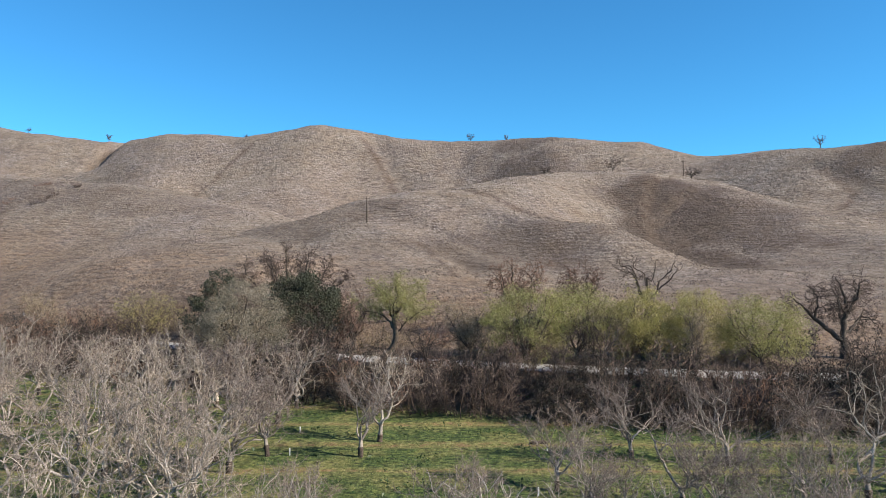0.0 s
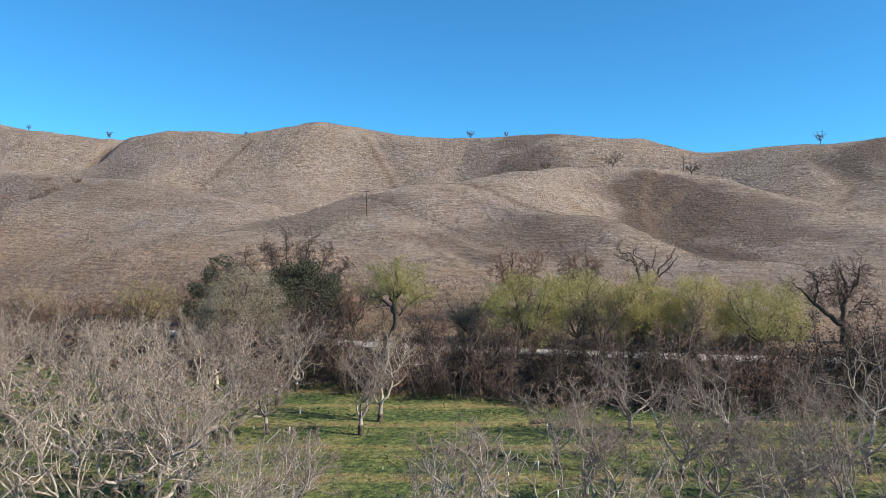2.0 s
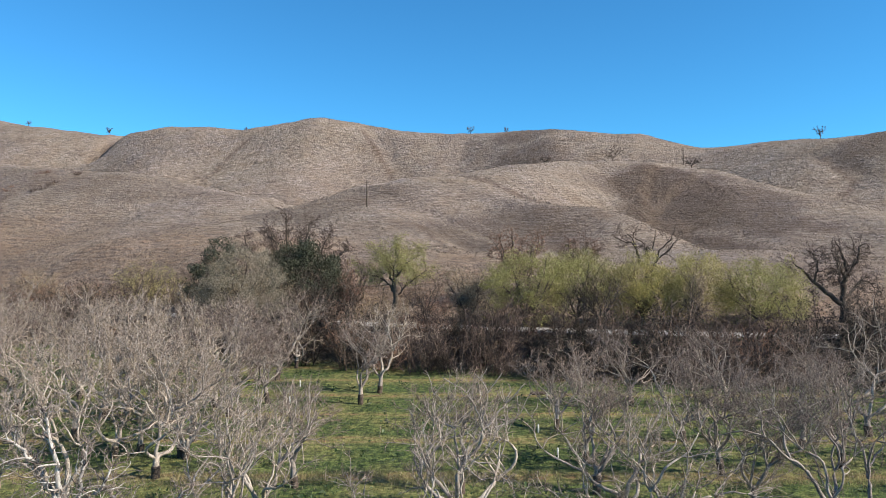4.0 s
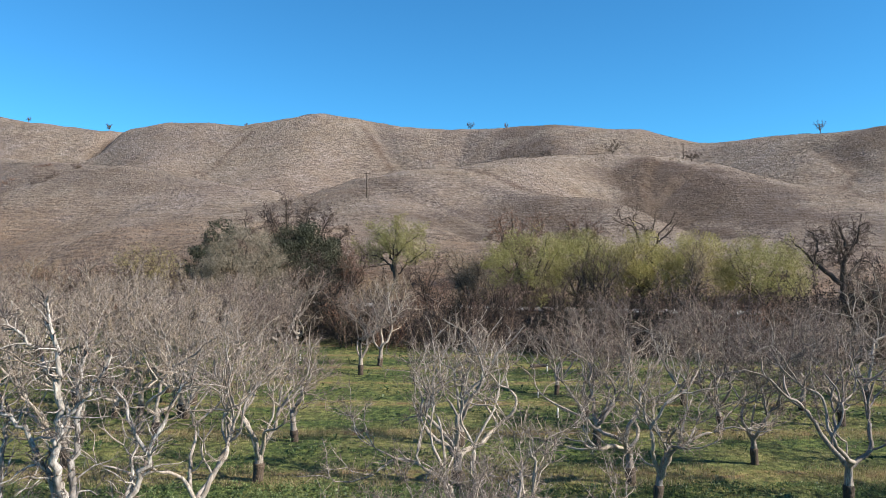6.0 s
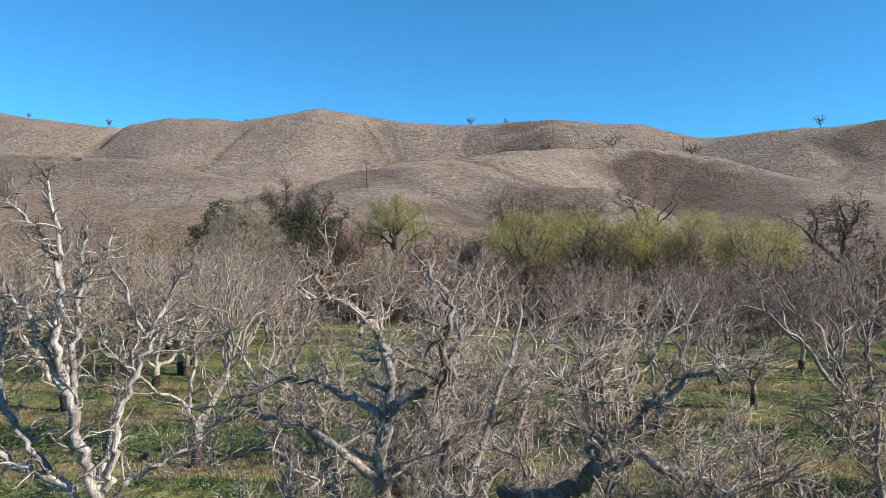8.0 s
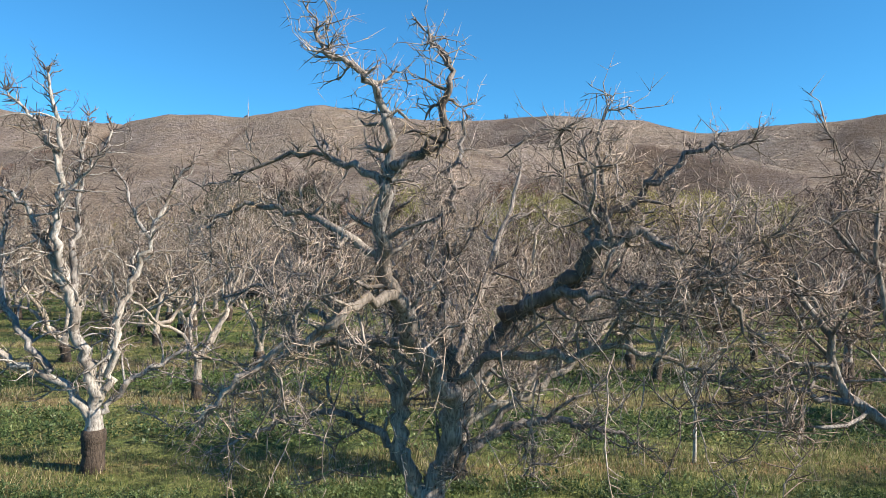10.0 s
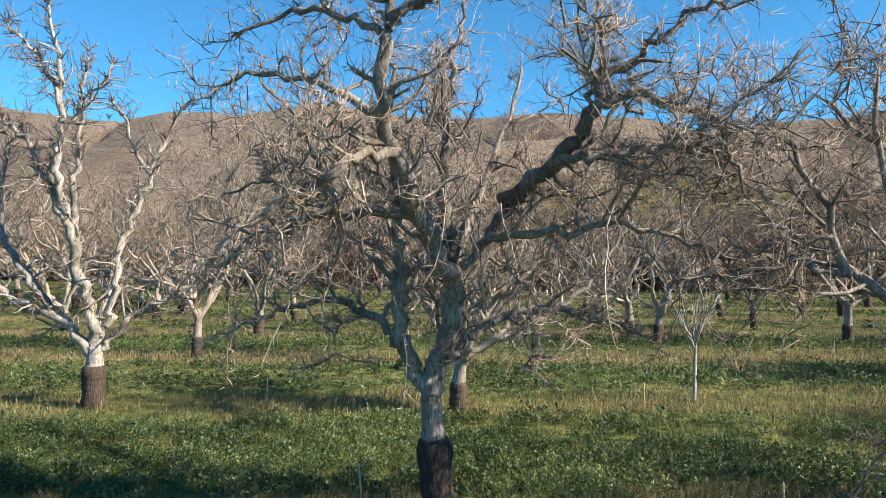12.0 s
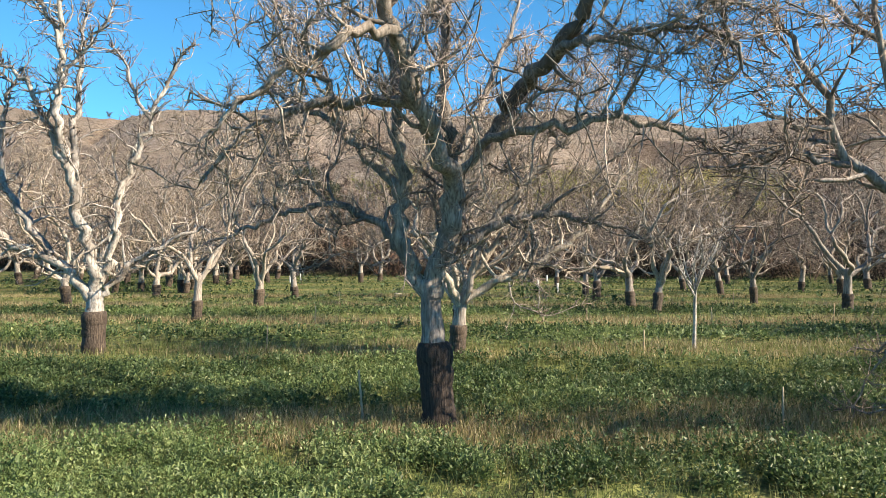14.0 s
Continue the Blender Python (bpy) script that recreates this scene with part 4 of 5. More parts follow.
for kind in KINDS + LITE:
    if kind not in used:
        place_tree(kind, *((8.8, 27.8) if kind in KINDS else (-60, 70)))

# ---- trees and brush along the road ----
def leaf_cloud(name, rng, centres, size, mat, parent, jitter=0.12, label=""):
    """Small pointed leaves round the given places, one mesh."""
    n = len(centres)
    c = np.asarray(centres) + rng.normal(0, jitter, (n, 3))
    t = rng.normal(0, 1, (n, 3)) + np.array((0, 0, -0.3))
    t /= np.linalg.norm(t, axis=1)[:, None]
    s = np.cross(t, rng.normal(0, 1, (n, 3)))
    s /= np.linalg.norm(s, axis=1)[:, None] + 1e-9
    ln = size * rng.uniform(0.6, 1.3, (n, 1))
    v = np.stack([c - t * ln * 0.5, c + s * ln * 0.24, c + t * ln * 0.5, c - s * ln * 0.24], 1).reshape(-1, 3)
    f = np.arange(4 * n).reshape(n, 4)
    return mesh_object(name, v, f, mat, parent, label, smooth=False)


def tips(tubes, rng, count):
    """Random places on a gathered set of twigs."""
    v = np.concatenate(tubes.v)
    return v[rng.randint(0, len(v), count)]


OAK = Habit([(0.34, 1.2, 3.6, 40, 85, 0.35, 0.0, 0.6, 0.25), (0.26, 0.5, 1.6, 30, 75, 0.35, 0.0, 0.6, 0.12), (0.2, 0.3, 0.8, 25, 65, 0.25, 0.03, 0.85, 0.15)],
            1, False, 0.021, (5, 3, 1))
OAK_DENSE = Habit([(0.24, 1.2, 3.4, 40, 85, 0.35, 0.0, 0.6, 0.3), (0.22, 0.5, 1.6, 30, 75, 0.35, 0.0, 0.6, 0.12), (0.18, 0.3, 0.8, 25, 65, 0.25, 0.03, 0.85, 0.15)],
                  1, False, 0.022, (5, 3, 1))
OAK_OPEN = Habit([(0.6, 1.2, 3.4, 40, 85, 0.4, 0.0, 0.6, 0.3), (0.5, 0.5, 1.6, 30, 75, 0.4, 0.0, 0.6, 0.2), (0.4, 0.3, 0.7, 25, 65, 0.25, 0.03, 0.85, 0.15)],
                 1, False, 0.02, (6, 3, 1))
WILLOW = Habit([(0.42, 1.4, 3.4, 30, 80, 0.2, 0.04, 0.6, 0.15), (0.3, 0.6, 1.8, 25, 65, 0.2, 0.0, 0.65, 0.1), (0.34, 0.3, 1.0, 20, 55, 0.15, -0.05, 0.85, 0.1)],
               1, False, 0.012, (4, 3, 1))


def broad_tree(rng, name, height, spread, bole, girth, limbs, habit, wood, twig, leaf=None, leaves=0, leaf_size=0.3, lean=(0, 0), low=0.45, crook=0.03):
    tree = new(name)
    trunk, twigs = Tubes(), Tubes()
    hs = np.linspace(-0.3, bole + 0.4, 9)
    pts = np.array([(lean[0] * (h / bole) ** 1.5 * (h > 0) if h > 0 else 0, lean[1] * max(h, 0) / bole, h) for h in hs])
    pts[2:-1] += rng.normal(0, 0.05, (6, 3))
    trunk.add(pts, girth * np.array([1.5, 1.2, 1.05, 1.0, 0.95, 0.92, 0.9, 0.88, 0.8]), 9)
    trunk.make("trunk", wood, tree)
    a0 = rng.uniform(0, 360)
    for k in range(limbs):
        a = radians(a0 + 360 * k / limbs + rng.uniform(-25, 25))
        f = math.sqrt((k + 0.6) / limbs)
        out = spread * 0.5 * f
        h = (height - bole) * (low + (1 - low) * math.sqrt(max(0.0, 1 - f * f))) * rng.uniform(0.85, 1.0)
        a += 2.4 * k
        d, top = np.array((math.cos(a), math.sin(a), 0)), pts[-2]
        path = [top - np.array((0, 0, 0.2))]
        for i in range(7):
            u = (i + 1) / 7
            path.append(top + d * out * u ** 0.75 + np.array((0, 0, h * u ** 0.85)) + rng.normal(0, crook * height, 3) * min(1, 3 * (1 - u) + 0.4))
        limb(rng, tree, twigs, path, girth * rng.uniform(0.4, 0.6), 0.02, habit, wood, 7)
    crown = twigs.make("crown", twig, tree, "bare tangled twigs" if leaf is None else "twigs among young leaves")
    if leaf is not None:
        leaf_cloud("foliage", rng, tips(twigs, rng, leaves), leaf_size, leaf, tree, 0.2)
    return tree


def dome(rng, clumps, per, width, base, top, size):
    """Leaf places gathered in clumps over a rounded crown."""
    out = []
    for _ in range(clumps):
        u = rng.normal(0, 1, 3)
        u[2] = abs(u[2]) * 1.1 - 0.45
        u = unit(u) * rng.uniform(0.62, 0.95)
        c = np.array((u[0] * width * 0.5, u[1] * width * 0.5, base + (top - base) * (0.36 + 0.60 * u[2])))
        d = rng.normal(0, 1, (per, 3))
        d /= np.linalg.norm(d, axis=1)[:, None]
        out.append(c + d * (size * rng.uniform(0.6, 1.25) * rng.uniform(0.3, 1.0, (per, 1)) ** 0.5) * np.array((1.15, 1.15, 0.85)))
    return np.concatenate(out)


def add_dome(tree, rng, clumps, per, width, base, top, size, leaf, leaf_size):
    leaf_cloud("foliage", rng, dome(rng, clumps, per, width, base, top, size), leaf_size, leaf, tree, 0.1)
    return tree


def custom_tree(rng, name, stem, girth, limbs, habit, wood, twig, leaf=None, leaves=0, leaf_size=0.2):
    """A tree whose stem and main limbs follow given lines."""
    tree = new(name)
    trunk, twigs = Tubes(), Tubes()
    path = resample(stem, 14)
    trunk.add(path, girth * np.linspace(1.15, 0.72, 14) * np.r_[1.35, 1.12, np.ones(12)], 10, 0.08, rng)
    trunk.make("trunk", wood, tree)
    for pts, r in limbs:
        limb(rng, tree, twigs, pts, r, 0.025, habit, wood, 8, knot=0.12)
    twigs.make("crown", twig, tree)
    if leaf is not None:
        v = np.concatenate(twigs.v)
        v = v[v[:, 2] > stem[-1][2] - 1.0]
        leaf_cloud("foliage", rng, v[rng.randint(0, len(v), leaves)], leaf_size, leaf, tree, 0.22)
    return tree


def put(tree, x, y, label, turn=0, group="roadside trees"):
    place_tree(tree, x, y, turn)
    return tagged(tree, label, "tree", group)


R = np.random.RandomState
# bare and leafy oaks
put(custom_tree(R(1), "valley_oak", [(0, 0, -0.3), (0.1, 0, 1.2), (-0.1, 0, 2.6)], 0.50, [
    ([(-0.1, 0, 2.3), (-1.6, 0.2, 3.3), (-3.6, 0.3, 5.0), (-5.0, 0.3, 6.8), (-7.0, 0.2, 7.7)], 0.35),
    ([(-3.6, 0.3, 5.0), (-3.0, 0.6, 7.0), (-3.4, 0.8, 8.8), (-4.6, 0.8, 9.4)], 0.19),
    ([(-0.1, 0, 2.5), (-0.2, -0.3, 5.0), (0.3, -0.4, 7.2), (-0.6, -0.4, 9.3), (-1.4, -0.4, 10.6)], 0.41),
    ([(0.1, -0.3, 6.0), (1.6, -0.6, 7.9), (1.4, -0.7, 9.6), (2.4, -0.8, 10.2)], 0.20),
    ([(0.0, 0, 2.9), (1.5, 0.4, 4.4), (2.8, 0.6, 5.5), (4.0, 0.7, 4.8), (4.8, 0.7, 3.6)], 0.23),
    ([(0.0, 0, 2.6), (0.4, 1.4, 4.8), (0.8, 2.6, 7.0), (0.2, 3.4, 8.6)], 0.24),
    ([(0.1, -0.3, 5.2), (-1.2, -1.6, 7.0), (-2.2, -2.4, 8.2)], 0.18),
    ([(0.2, -0.4, 6.8), (2.2, 0.6, 8.2), (3.4, 1.0, 8.0)], 0.15)], OAK, BARK_OAK, TWIG_OAK), 50.9, 95, "bare dark valley oak with twisted spreading limbs")
put(custom_tree(R(2), "valley_oak", [(0, 0, -0.3), (0.1, 0, 1.4), (-0.2, 0, 3.4)], 0.46, [
    ([(-0.2, 0, 3.0), (-2.6, 0.2, 5.0), (-5.0, 0.3, 7.4), (-6.6, 0.3, 9.6), (-7.6, 0.2, 11.6)], 0.26),
    ([(-0.2, 0, 3.2), (-1.4, 0.3, 6.5), (-2.8, 0.5, 10.0), (-4.0, 0.6, 13.2)], 0.26),
    ([(-0.2, 0, 3.3), (0.2, -0.3, 7.0), (-0.6, -0.4, 11.0), (-0.2, -0.4, 14.6)], 0.28),
    ([(-0.1, 0, 3.2), (1.4, 0.3, 6.6), (2.8, 0.3, 10.4), (3.2, 0.3, 14.0)], 0.26),
    ([(0.0, 0, 3.0), (2.8, -0.2, 5.6), (5.2, -0.4, 8.6), (6.6, -0.4, 12.2)], 0.26),
    ([(2.8, -0.2, 5.6), (5.6, 0.3, 7.0), (8.6, 0.4, 8.8), (9.6, 0.4, 10.2)], 0.16),
    ([(0.0, 0, 3.2), (0.6, 1.8, 7.0), (1.2, 3.4, 10.6), (1.0, 4.2, 13.0)], 0.2),
    ([(-0.2, 0, 3.2), (-1.0, -1.8, 7.0), (-1.6, -3.2, 10.4), (-2.0, -4.0, 12.6)], 0.2),
    ([(-5.0, 0.3, 7.4), (-7.4, 0.6, 8.4), (-9.2, 0.7, 9.4)], 0.13)], OAK_DENSE, BARK_OAK, TWIG_OAK), -24.5, 119, "bare dark oak rising behind a leafy live oak")
put(broad_tree(R(3), "valley_oak", 11.8, 12.1, 4.0, 0.34, 6, OAK_OPEN, BARK_OAK, TWIG_OAK, low=0.7, crook=0.05), 30.5, 112, "bare oak with crooked limbs above the willows")
put(broad_tree(R(4), "valley_oak", 10.8, 11.0, 3.0, 0.34, 7, OAK, BARK_OAK, TWIG_RED, low=0.55, crook=0.04), 11.5, 113, "bare reddish-brown oak behind green willows")
put(broad_tree(R(14), "valley_oak", 9.5, 7.7, 3.0, 0.3, 6, OAK, BARK_OAK, TWIG_RED, low=0.55, crook=0.04), 21.5, 114, "bare reddish-brown oak behind green willows")
live = broad_tree(R(5), "live_oak", 10.6, 12.0, 1.5, 0.4, 8, WILLOW, BARK_OAK, TWIG_OAK, LEAF_OAK, 3000, 0.3, low=0.3)
put(add_dome(live, R(305), 125, 260, 13.0, 0.4, 12.0, 1.25, LEAF_OAK, 0.26), -20.3, 109, "dense dark green live oak beside the road")
live = broad_tree(R(6), "live_oak", 9.6, 8.0, 1.5, 0.3, 6, WILLOW, BARK_OAK, TWIG_OAK, LEAF_OAK, 1500, 0.3, low=0.3)
put(add_dome(live, R(306), 50, 190, 7.5, 0.8, 12.6, 1.1, LEAF_OAK, 0.26), -33.0, 108, "small dark green live oak with a leaning crown")
# willows
grey = broad_tree(R(7), "grey_willow", 11.6, 13.0, 1.2, 0.32, 10, WILLOW, BARK_OAK, TWIG_TAN, LEAF_TAN, 4000, 0.18, low=0.25)
put(add_dome(grey, R(307), 120, 330, 13.0, 0.6, 12.6, 1.25, LEAF_TAN, 0.16), -26.3, 99, "grey-tan bare willow with a rounded crown")
put(custom_tree(R(8), "leaning_willow", [(0, 0, -0.4), (0.35, 0, 0.8), (1.5, 0.1, 2.1), (2.1, 0, 3.4), (1.8, -0.1, 4.7), (1.5, 0, 5.8), (1.9, 0, 6.6)], 0.36, [
    ([(1.8, 0, 4.6), (0.6, 0.2, 6.0), (-0.8, 0.3, 6.9), (-2.2, 0.3, 6.6), (-3.0, 0.3, 5.5)], 0.15),
    ([(1.6, 0, 6.0), (0.6, 0.4, 7.8), (-0.2, 0.6, 9.2), (-0.6, 0.6, 10.0)], 0.15),
    ([(1.9, 0, 6.5), (2.2, -0.4, 8.6), (2.0, -0.6, 10.4)], 0.15),
    ([(1.9, 0, 6.4), (3.6, 0.2, 8.4), (5.2, 0.3, 9.6)], 0.13),
    ([(2.0, 0, 4.2), (3.8, -0.3, 6.0), (5.4, -0.4, 7.2), (6.4, -0.4, 7.0)], 0.12),
    ([(1.7, 0, 5.6), (2.0, 1.5, 7.8), (2.6, 2.4, 9.6)], 0.12),
    ([(1.7, 0, 5.6), (1.8, -1.6, 7.6), (2.2, -2.4, 9.2)], 0.12),
    ([(0.35, 0, 0.9), (-0.9, 0.1, 1.5), (-2.4, 0.1, 1.6)], 0.2)], WILLOW, BARK_OAK, TWIG_TAN, LEAF_GREEN, 13000, 0.17), -7.9, 94.6, "leaning willow with young yellow-green leaves and gnarled foot")
tree = broad_tree(R(9), "green_willow", 10.2, 13.0, 1.0, 0.28, 8, WILLOW, BARK_OAK, TWIG_TAN, LEAF_GREEN, 5000, 0.2, low=0.3)
put(add_dome(tree, R(39), 86, 225, 12.0, 0.6, 10.7, 1.15, LEAF_GREEN, 0.175), 10.6, 96.5, "yellow-green willow coming into leaf by the road")
tree = broad_tree(R(10), "green_willow", 10.0, 11.7, 1.0, 0.28, 8, WILLOW, BARK_OAK, TWIG_TAN, LEAF_GREEN, 5000, 0.2, low=0.3)
put(add_dome(tree, R(310), 86, 225, 10.8, 0.6, 10.5, 1.15, LEAF_GREEN, 0.175), 17.5, 97.5, "yellow-green willow coming into leaf by the road")
tree = broad_tree(R(11), "green_willow", 9.1, 10.4, 1.0, 0.28, 8, WILLOW, BARK_OAK, TWIG_TAN, LEAF_WILLOW, 5000, 0.2, low=0.3)
put(add_dome(tree, R(311), 86, 225, 9.6, 0.6, 9.6, 1.15, LEAF_WILLOW, 0.175), 25.6, 95.5, "yellow willow with thin young leaves by the road")
tree = broad_tree(R(12), "green_willow", 9.1, 10.4, 1.0, 0.28, 8, WILLOW, BARK_OAK, TWIG_TAN, LEAF_WILLOW, 5000, 0.2, low=0.3)
put(add_dome(tree, R(312), 86, 225, 9.6, 0.6, 9.6, 1.15, LEAF_WILLOW, 0.175), 32.0, 94.0, "yellow willow with thin young leaves by the road")
tree = broad_tree(R(13), "green_willow", 8.5, 12.3, 1.0, 0.28, 8, WILLOW, BARK_OAK, TWIG_TAN, LEAF_GREEN, 5000, 0.2, low=0.3)
put(add_dome(tree, R(313), 86, 225, 11.3, 0.6, 9.0, 1.15, LEAF_GREEN, 0.175), 39.0, 91.5, "low yellow-green willow beside a bare oak")
put(broad_tree(R(15), "tan_willow", 7.2, 10.4, 0.9, 0.2, 11, WILLOW, BARK_OAK, TWIG_TAN, LEAF_TAN, 6000, 0.17, low=0.3), 3.6, 100.5, "pale tan bare willow by the road")
put(broad_tree(R(16), "tan_willow", 8.1, 9.1, 1.0, 0.2, 10, WILLOW, BARK_OAK, TWIG_TAN, LEAF_WILLOW, 4500, 0.18, low=0.3), -46.0, 116, "tan willow with a few yellow-green leaves")
put(broad_tree(R(17), "red_willow", 8.7, 8.4, 1.5, 0.22, 10, WILLOW, BARK_OAK, TWIG_RED, low=0.4), -12.6, 107, "bare red-brown willow thicket tree")
put(broad_tree(R(18), "red_willow", 10.2, 13.0, 1.5, 0.25, 10, WILLOW, BARK_OAK, TWIG_RED, low=0.4), -64.0, 112, "bare red-brown willow by the road")
put(broad_tree(R(19), "road_tree", 7.0, 6, 1.2, 0.16, 7, WILLOW, BARK_OAK, TWIG_DARK, low=0.5), 18.4, 87.0, "small dark bare tree on the road bank")
put(broad_tree(R(20), "road_tree", 8.0, 7, 1.2, 0.16, 8, WILLOW, BARK_OAK, TWIG_TAN, low=0.5), 29.0, 86.0, "small bare tan tree on the road bank")
put(broad_tree(R(21), "road_tree", 7.0, 7, 1.0, 0.16, 8, WILLOW, BARK_OAK, TWIG_DARK, low=0.4), -17.0, 95.5, "small dark bare tree on the road bank")


# more small bare trees along the bank
bank_tree = put(broad_tree(R(23), "road_tree", 6.5, 6, 1.0, 0.14, 5, WILLOW, BARK_OAK, TWIG_DARK, low=0.45), -2.0, 91.0, "small dark bare tree on the road bank")
for x, lane, turn, size in [(-45, -7, 40, 1.1), (-31, -8, 130, 0.9), (6.0, -7, 200, 0.85), (13.0, -8, 300, 1.0), (35.5, -7.5, 80, 0.8), (44.0, -6.5, 160, 0.95), (56.0, -7, 250, 1.0), (-56, -8, 20, 1.1)]:
    y = float(road_line(np.array([x]))[0]) + lane
    t = copy_thing(bank_tree, Matrix.LocRotScale((x, y, on_land(x, y, 0.05)), Euler((0, 0, radians(turn))), None))
    t.scale = (size, size, size)


def shrub(rng, height, width, stems, twig, leaves=0):
    ob = new("shrub")
    tw = Tubes()
    for _ in range(stems):
        a, r = rng.uniform(0, 2 * math.pi), width * 0.32 * math.sqrt(rng.rand())
        p = np.array((math.cos(a) * r, math.sin(a) * r, -0.2))
        q = wander(rng, p, (math.cos(a) * 0.5, math.sin(a) * 0.5, 1.0), height * rng.uniform(0.6, 1.05), 4, 0.14, 0.05)
        rr = np.linspace(0.035, 0.014, len(q))
        tw.add(q, rr, 3)
        sprout(rng, tw, tw, q, rr, 0, SHRUB)
    tw.make("brush_crown", twig, ob)
    if leaves:
        leaf_cloud("foliage", rng, tips(tw, rng, leaves), 0.12, LEAF_BRUSH, ob, 0.1)
    return ob


SHRUB = Habit([(0.42, 0.5, 1.7, 30, 70, 0.25, 0.05, 0.7, 0.1), (0.30, 0.3, 0.9, 25, 65, 0.15, 0.06, 0.8, 0.1)], 0, False, 0.019, (2, 1))
BRUSH = [shrub(R(30 + k), (3.2, 4.0, 2.8, 3.6, 4.4, 3.0)[k], (3.5, 3.2, 4.0, 3.0, 3.4, 3.6)[k], 15, (TWIG_DARK, TWIG_OAK, TWIG_GREY, TWIG_DARK, TWIG_OAK, TWIG_RED)[k], (2400, 0, 0, 2600, 2200, 0)[k]) for k in range(6)]
PALE = [shrub(R(130 + k), (3.4, 4.2, 3.0)[k], (4.2, 4.6, 4.0)[k], 24, (TWIG_TAN, TWIG_RED, TWIG_TAN)[k]) for k in range(3)]
rb = R(77)
spots, planted = [], []
for x in np.arange(-84, 78, 2.6):
    for lane in (-12.5, -8.8, -5.0):
        if rb.rand() < (0.9 if lane < -7 else 0.85):
            spots.append((x + rb.uniform(-0.9, 0.9), road_line(np.array([x]))[0] + lane + rb.uniform(-1.0, 1.0), 1.5 if lane < -7 else 1.05))
for x in np.arange(-84, 78, 2.2):
    if rb.rand() < 0.85:
        spots.append((x + rb.uniform(-0.8, 0.8), road_line(np.array([x]))[0] - 3.9 + rb.uniform(-0.4, 0.3), 0.62))
for x in np.arange(-84, 70, 3.4):
    if rb.rand() < 0.85 and not 42 < x < 60:
        spots.append((x + rb.uniform(-1.5, 1.5), road_line(np.array([x]))[0] + rb.uniform(6, 14), -1.25))
for x in np.arange(-16, 6, 1.7):
    spots.append((x + rb.uniform(-0.6, 0.6), road_line(np.array([x]))[0] - 5.2 + rb.uniform(-0.5, 0.5), 0.75))
spots = [p for p in spots if not (-12 < p[0] < -4 and abs(p[1] - 94.5) < 2.0)]
for k, (x, y, s) in enumerate(spots):
    kind = BRUSH[k % 6] if k < 6 else BRUSH[(1, 2, 5)[rb.randint(0, 3)]] if 0 < s < 0.8 else BRUSH[(0, 1, 3, 5, 3, 2, 4, 1, 4, 0)[rb.randint(0, 10)]] if s > 0 else PALE[rb.randint(0, 3)]
    size = abs(s) * (0.55 + 0.75 * rb.rand() ** 1.3)
    m = Matrix.LocRotScale((x, y, on_land(x, y, 0.1)), Euler((0, 0, rb.uniform(0, 6.28))), None)
    if kind not in planted:
        kind.matrix_world = m
        planted.append(kind)
        c = kind
    else:
        c = copy_thing(kind, m)
    c.scale = (size, size, size)
    tagged(c, "leafless dark brown shrub on the road bank" if s > 0 else "leafless pale tan and reddish shrub beyond the road", "shrub", "roadside brush")

# rows of low scrub on the hillside to the west
for k in range(40):
    u = rb.rand()
    x, y = -147 + 9 * u - 7 * (k % 3) + rb.uniform(-1.5, 1.5), 246 + 38 * u + 2 * (k % 3) + rb.uniform(-1.5, 1.5)
    c = copy_thing(BRUSH[(1, 2, 5)[k % 3]], Matrix.LocRotScale((x, y, on_land(x, y, 0.1)), Euler((0, 0, rb.uniform(0, 6.28))), None))
    size = rb.uniform(0.4, 0.75)
    c.scale = (size, size, size * 0.8)
    tagged(c, "low leafless brown scrub on a dry hillside", "shrub", "hillside scrub")

HILL_OAK = Habit([(0.5, 0.8, 2.2, 35, 75, 0.3, 0.03, 0.6, 0.2), (0.35, 0.5, 1.2, 30, 70, 0.3, 0.03, 0.8, 0.1)], 1, False, 0.05, (4, 2))

# ---- on the hills: lone oaks and power poles ----
for k, (x, y, h, w) in enumerate([(-221, 494, 5.5, 6), (17, 459, 5.5, 6), (38, 449, 3.0, 4), (-278, 501, 4.0, 6), (44, 319, 5.0, 6.5), (73.5, 323, 8.2, 10.5), (105.5, 317, 6.0, 9), (186, 368, 7.0, 10), (-124, 471, 3.0, 4)]):
    put(broad_tree(R(200 + k), "hill_oak", h, w, h * 0.3, 0.2, 6, HILL_OAK, BARK_OAK, TWIG_OAK, LEAF_OAK if k == 0 else None, 160, 0.5, low=0.4), x, y, "small dark oak standing alone on a dry hill", 0, "hill oaks")


def power_pole(x, y, height, arm):
    ob = new("power_pole")
    p = Tubes()
    p.add([(0, 0, -0.5), (0, 0, height * 0.5), (0, 0, height), (0, 0, height + 0.02)], [0.17, 0.15, 0.12, 0.12], 8)
    p.make("pole", BARK_OAK, ob)
    if arm:
        a = Tubes()
        a.add([(-arm, 0, height - 0.5), (0, 0, height - 0.5), (arm, 0, height - 0.5), (arm + 0.02, 0, height - 0.5)], [0.09, 0.09, 0.09, 0.09], 4)
        bar = a.make("crossarm", BARK_OAK, ob)
        for s in (-0.9, 0.9):
            i = Tubes()
            i.add([(s * arm, 0, height - 0.45), (s * arm, 0, height - 0.2), (s * arm, 0, height - 0.15)], [0.05, 0.05, 0.03], 6)
            i.make("insulator", BARK_OAK, bar)
    place_tree(ob, x, y)
    return tagged(ob, "weathered wooden power pole on a dry grass slope", "power pole", "power poles")


power_pole(-22, 216, 7.6, 0.9)
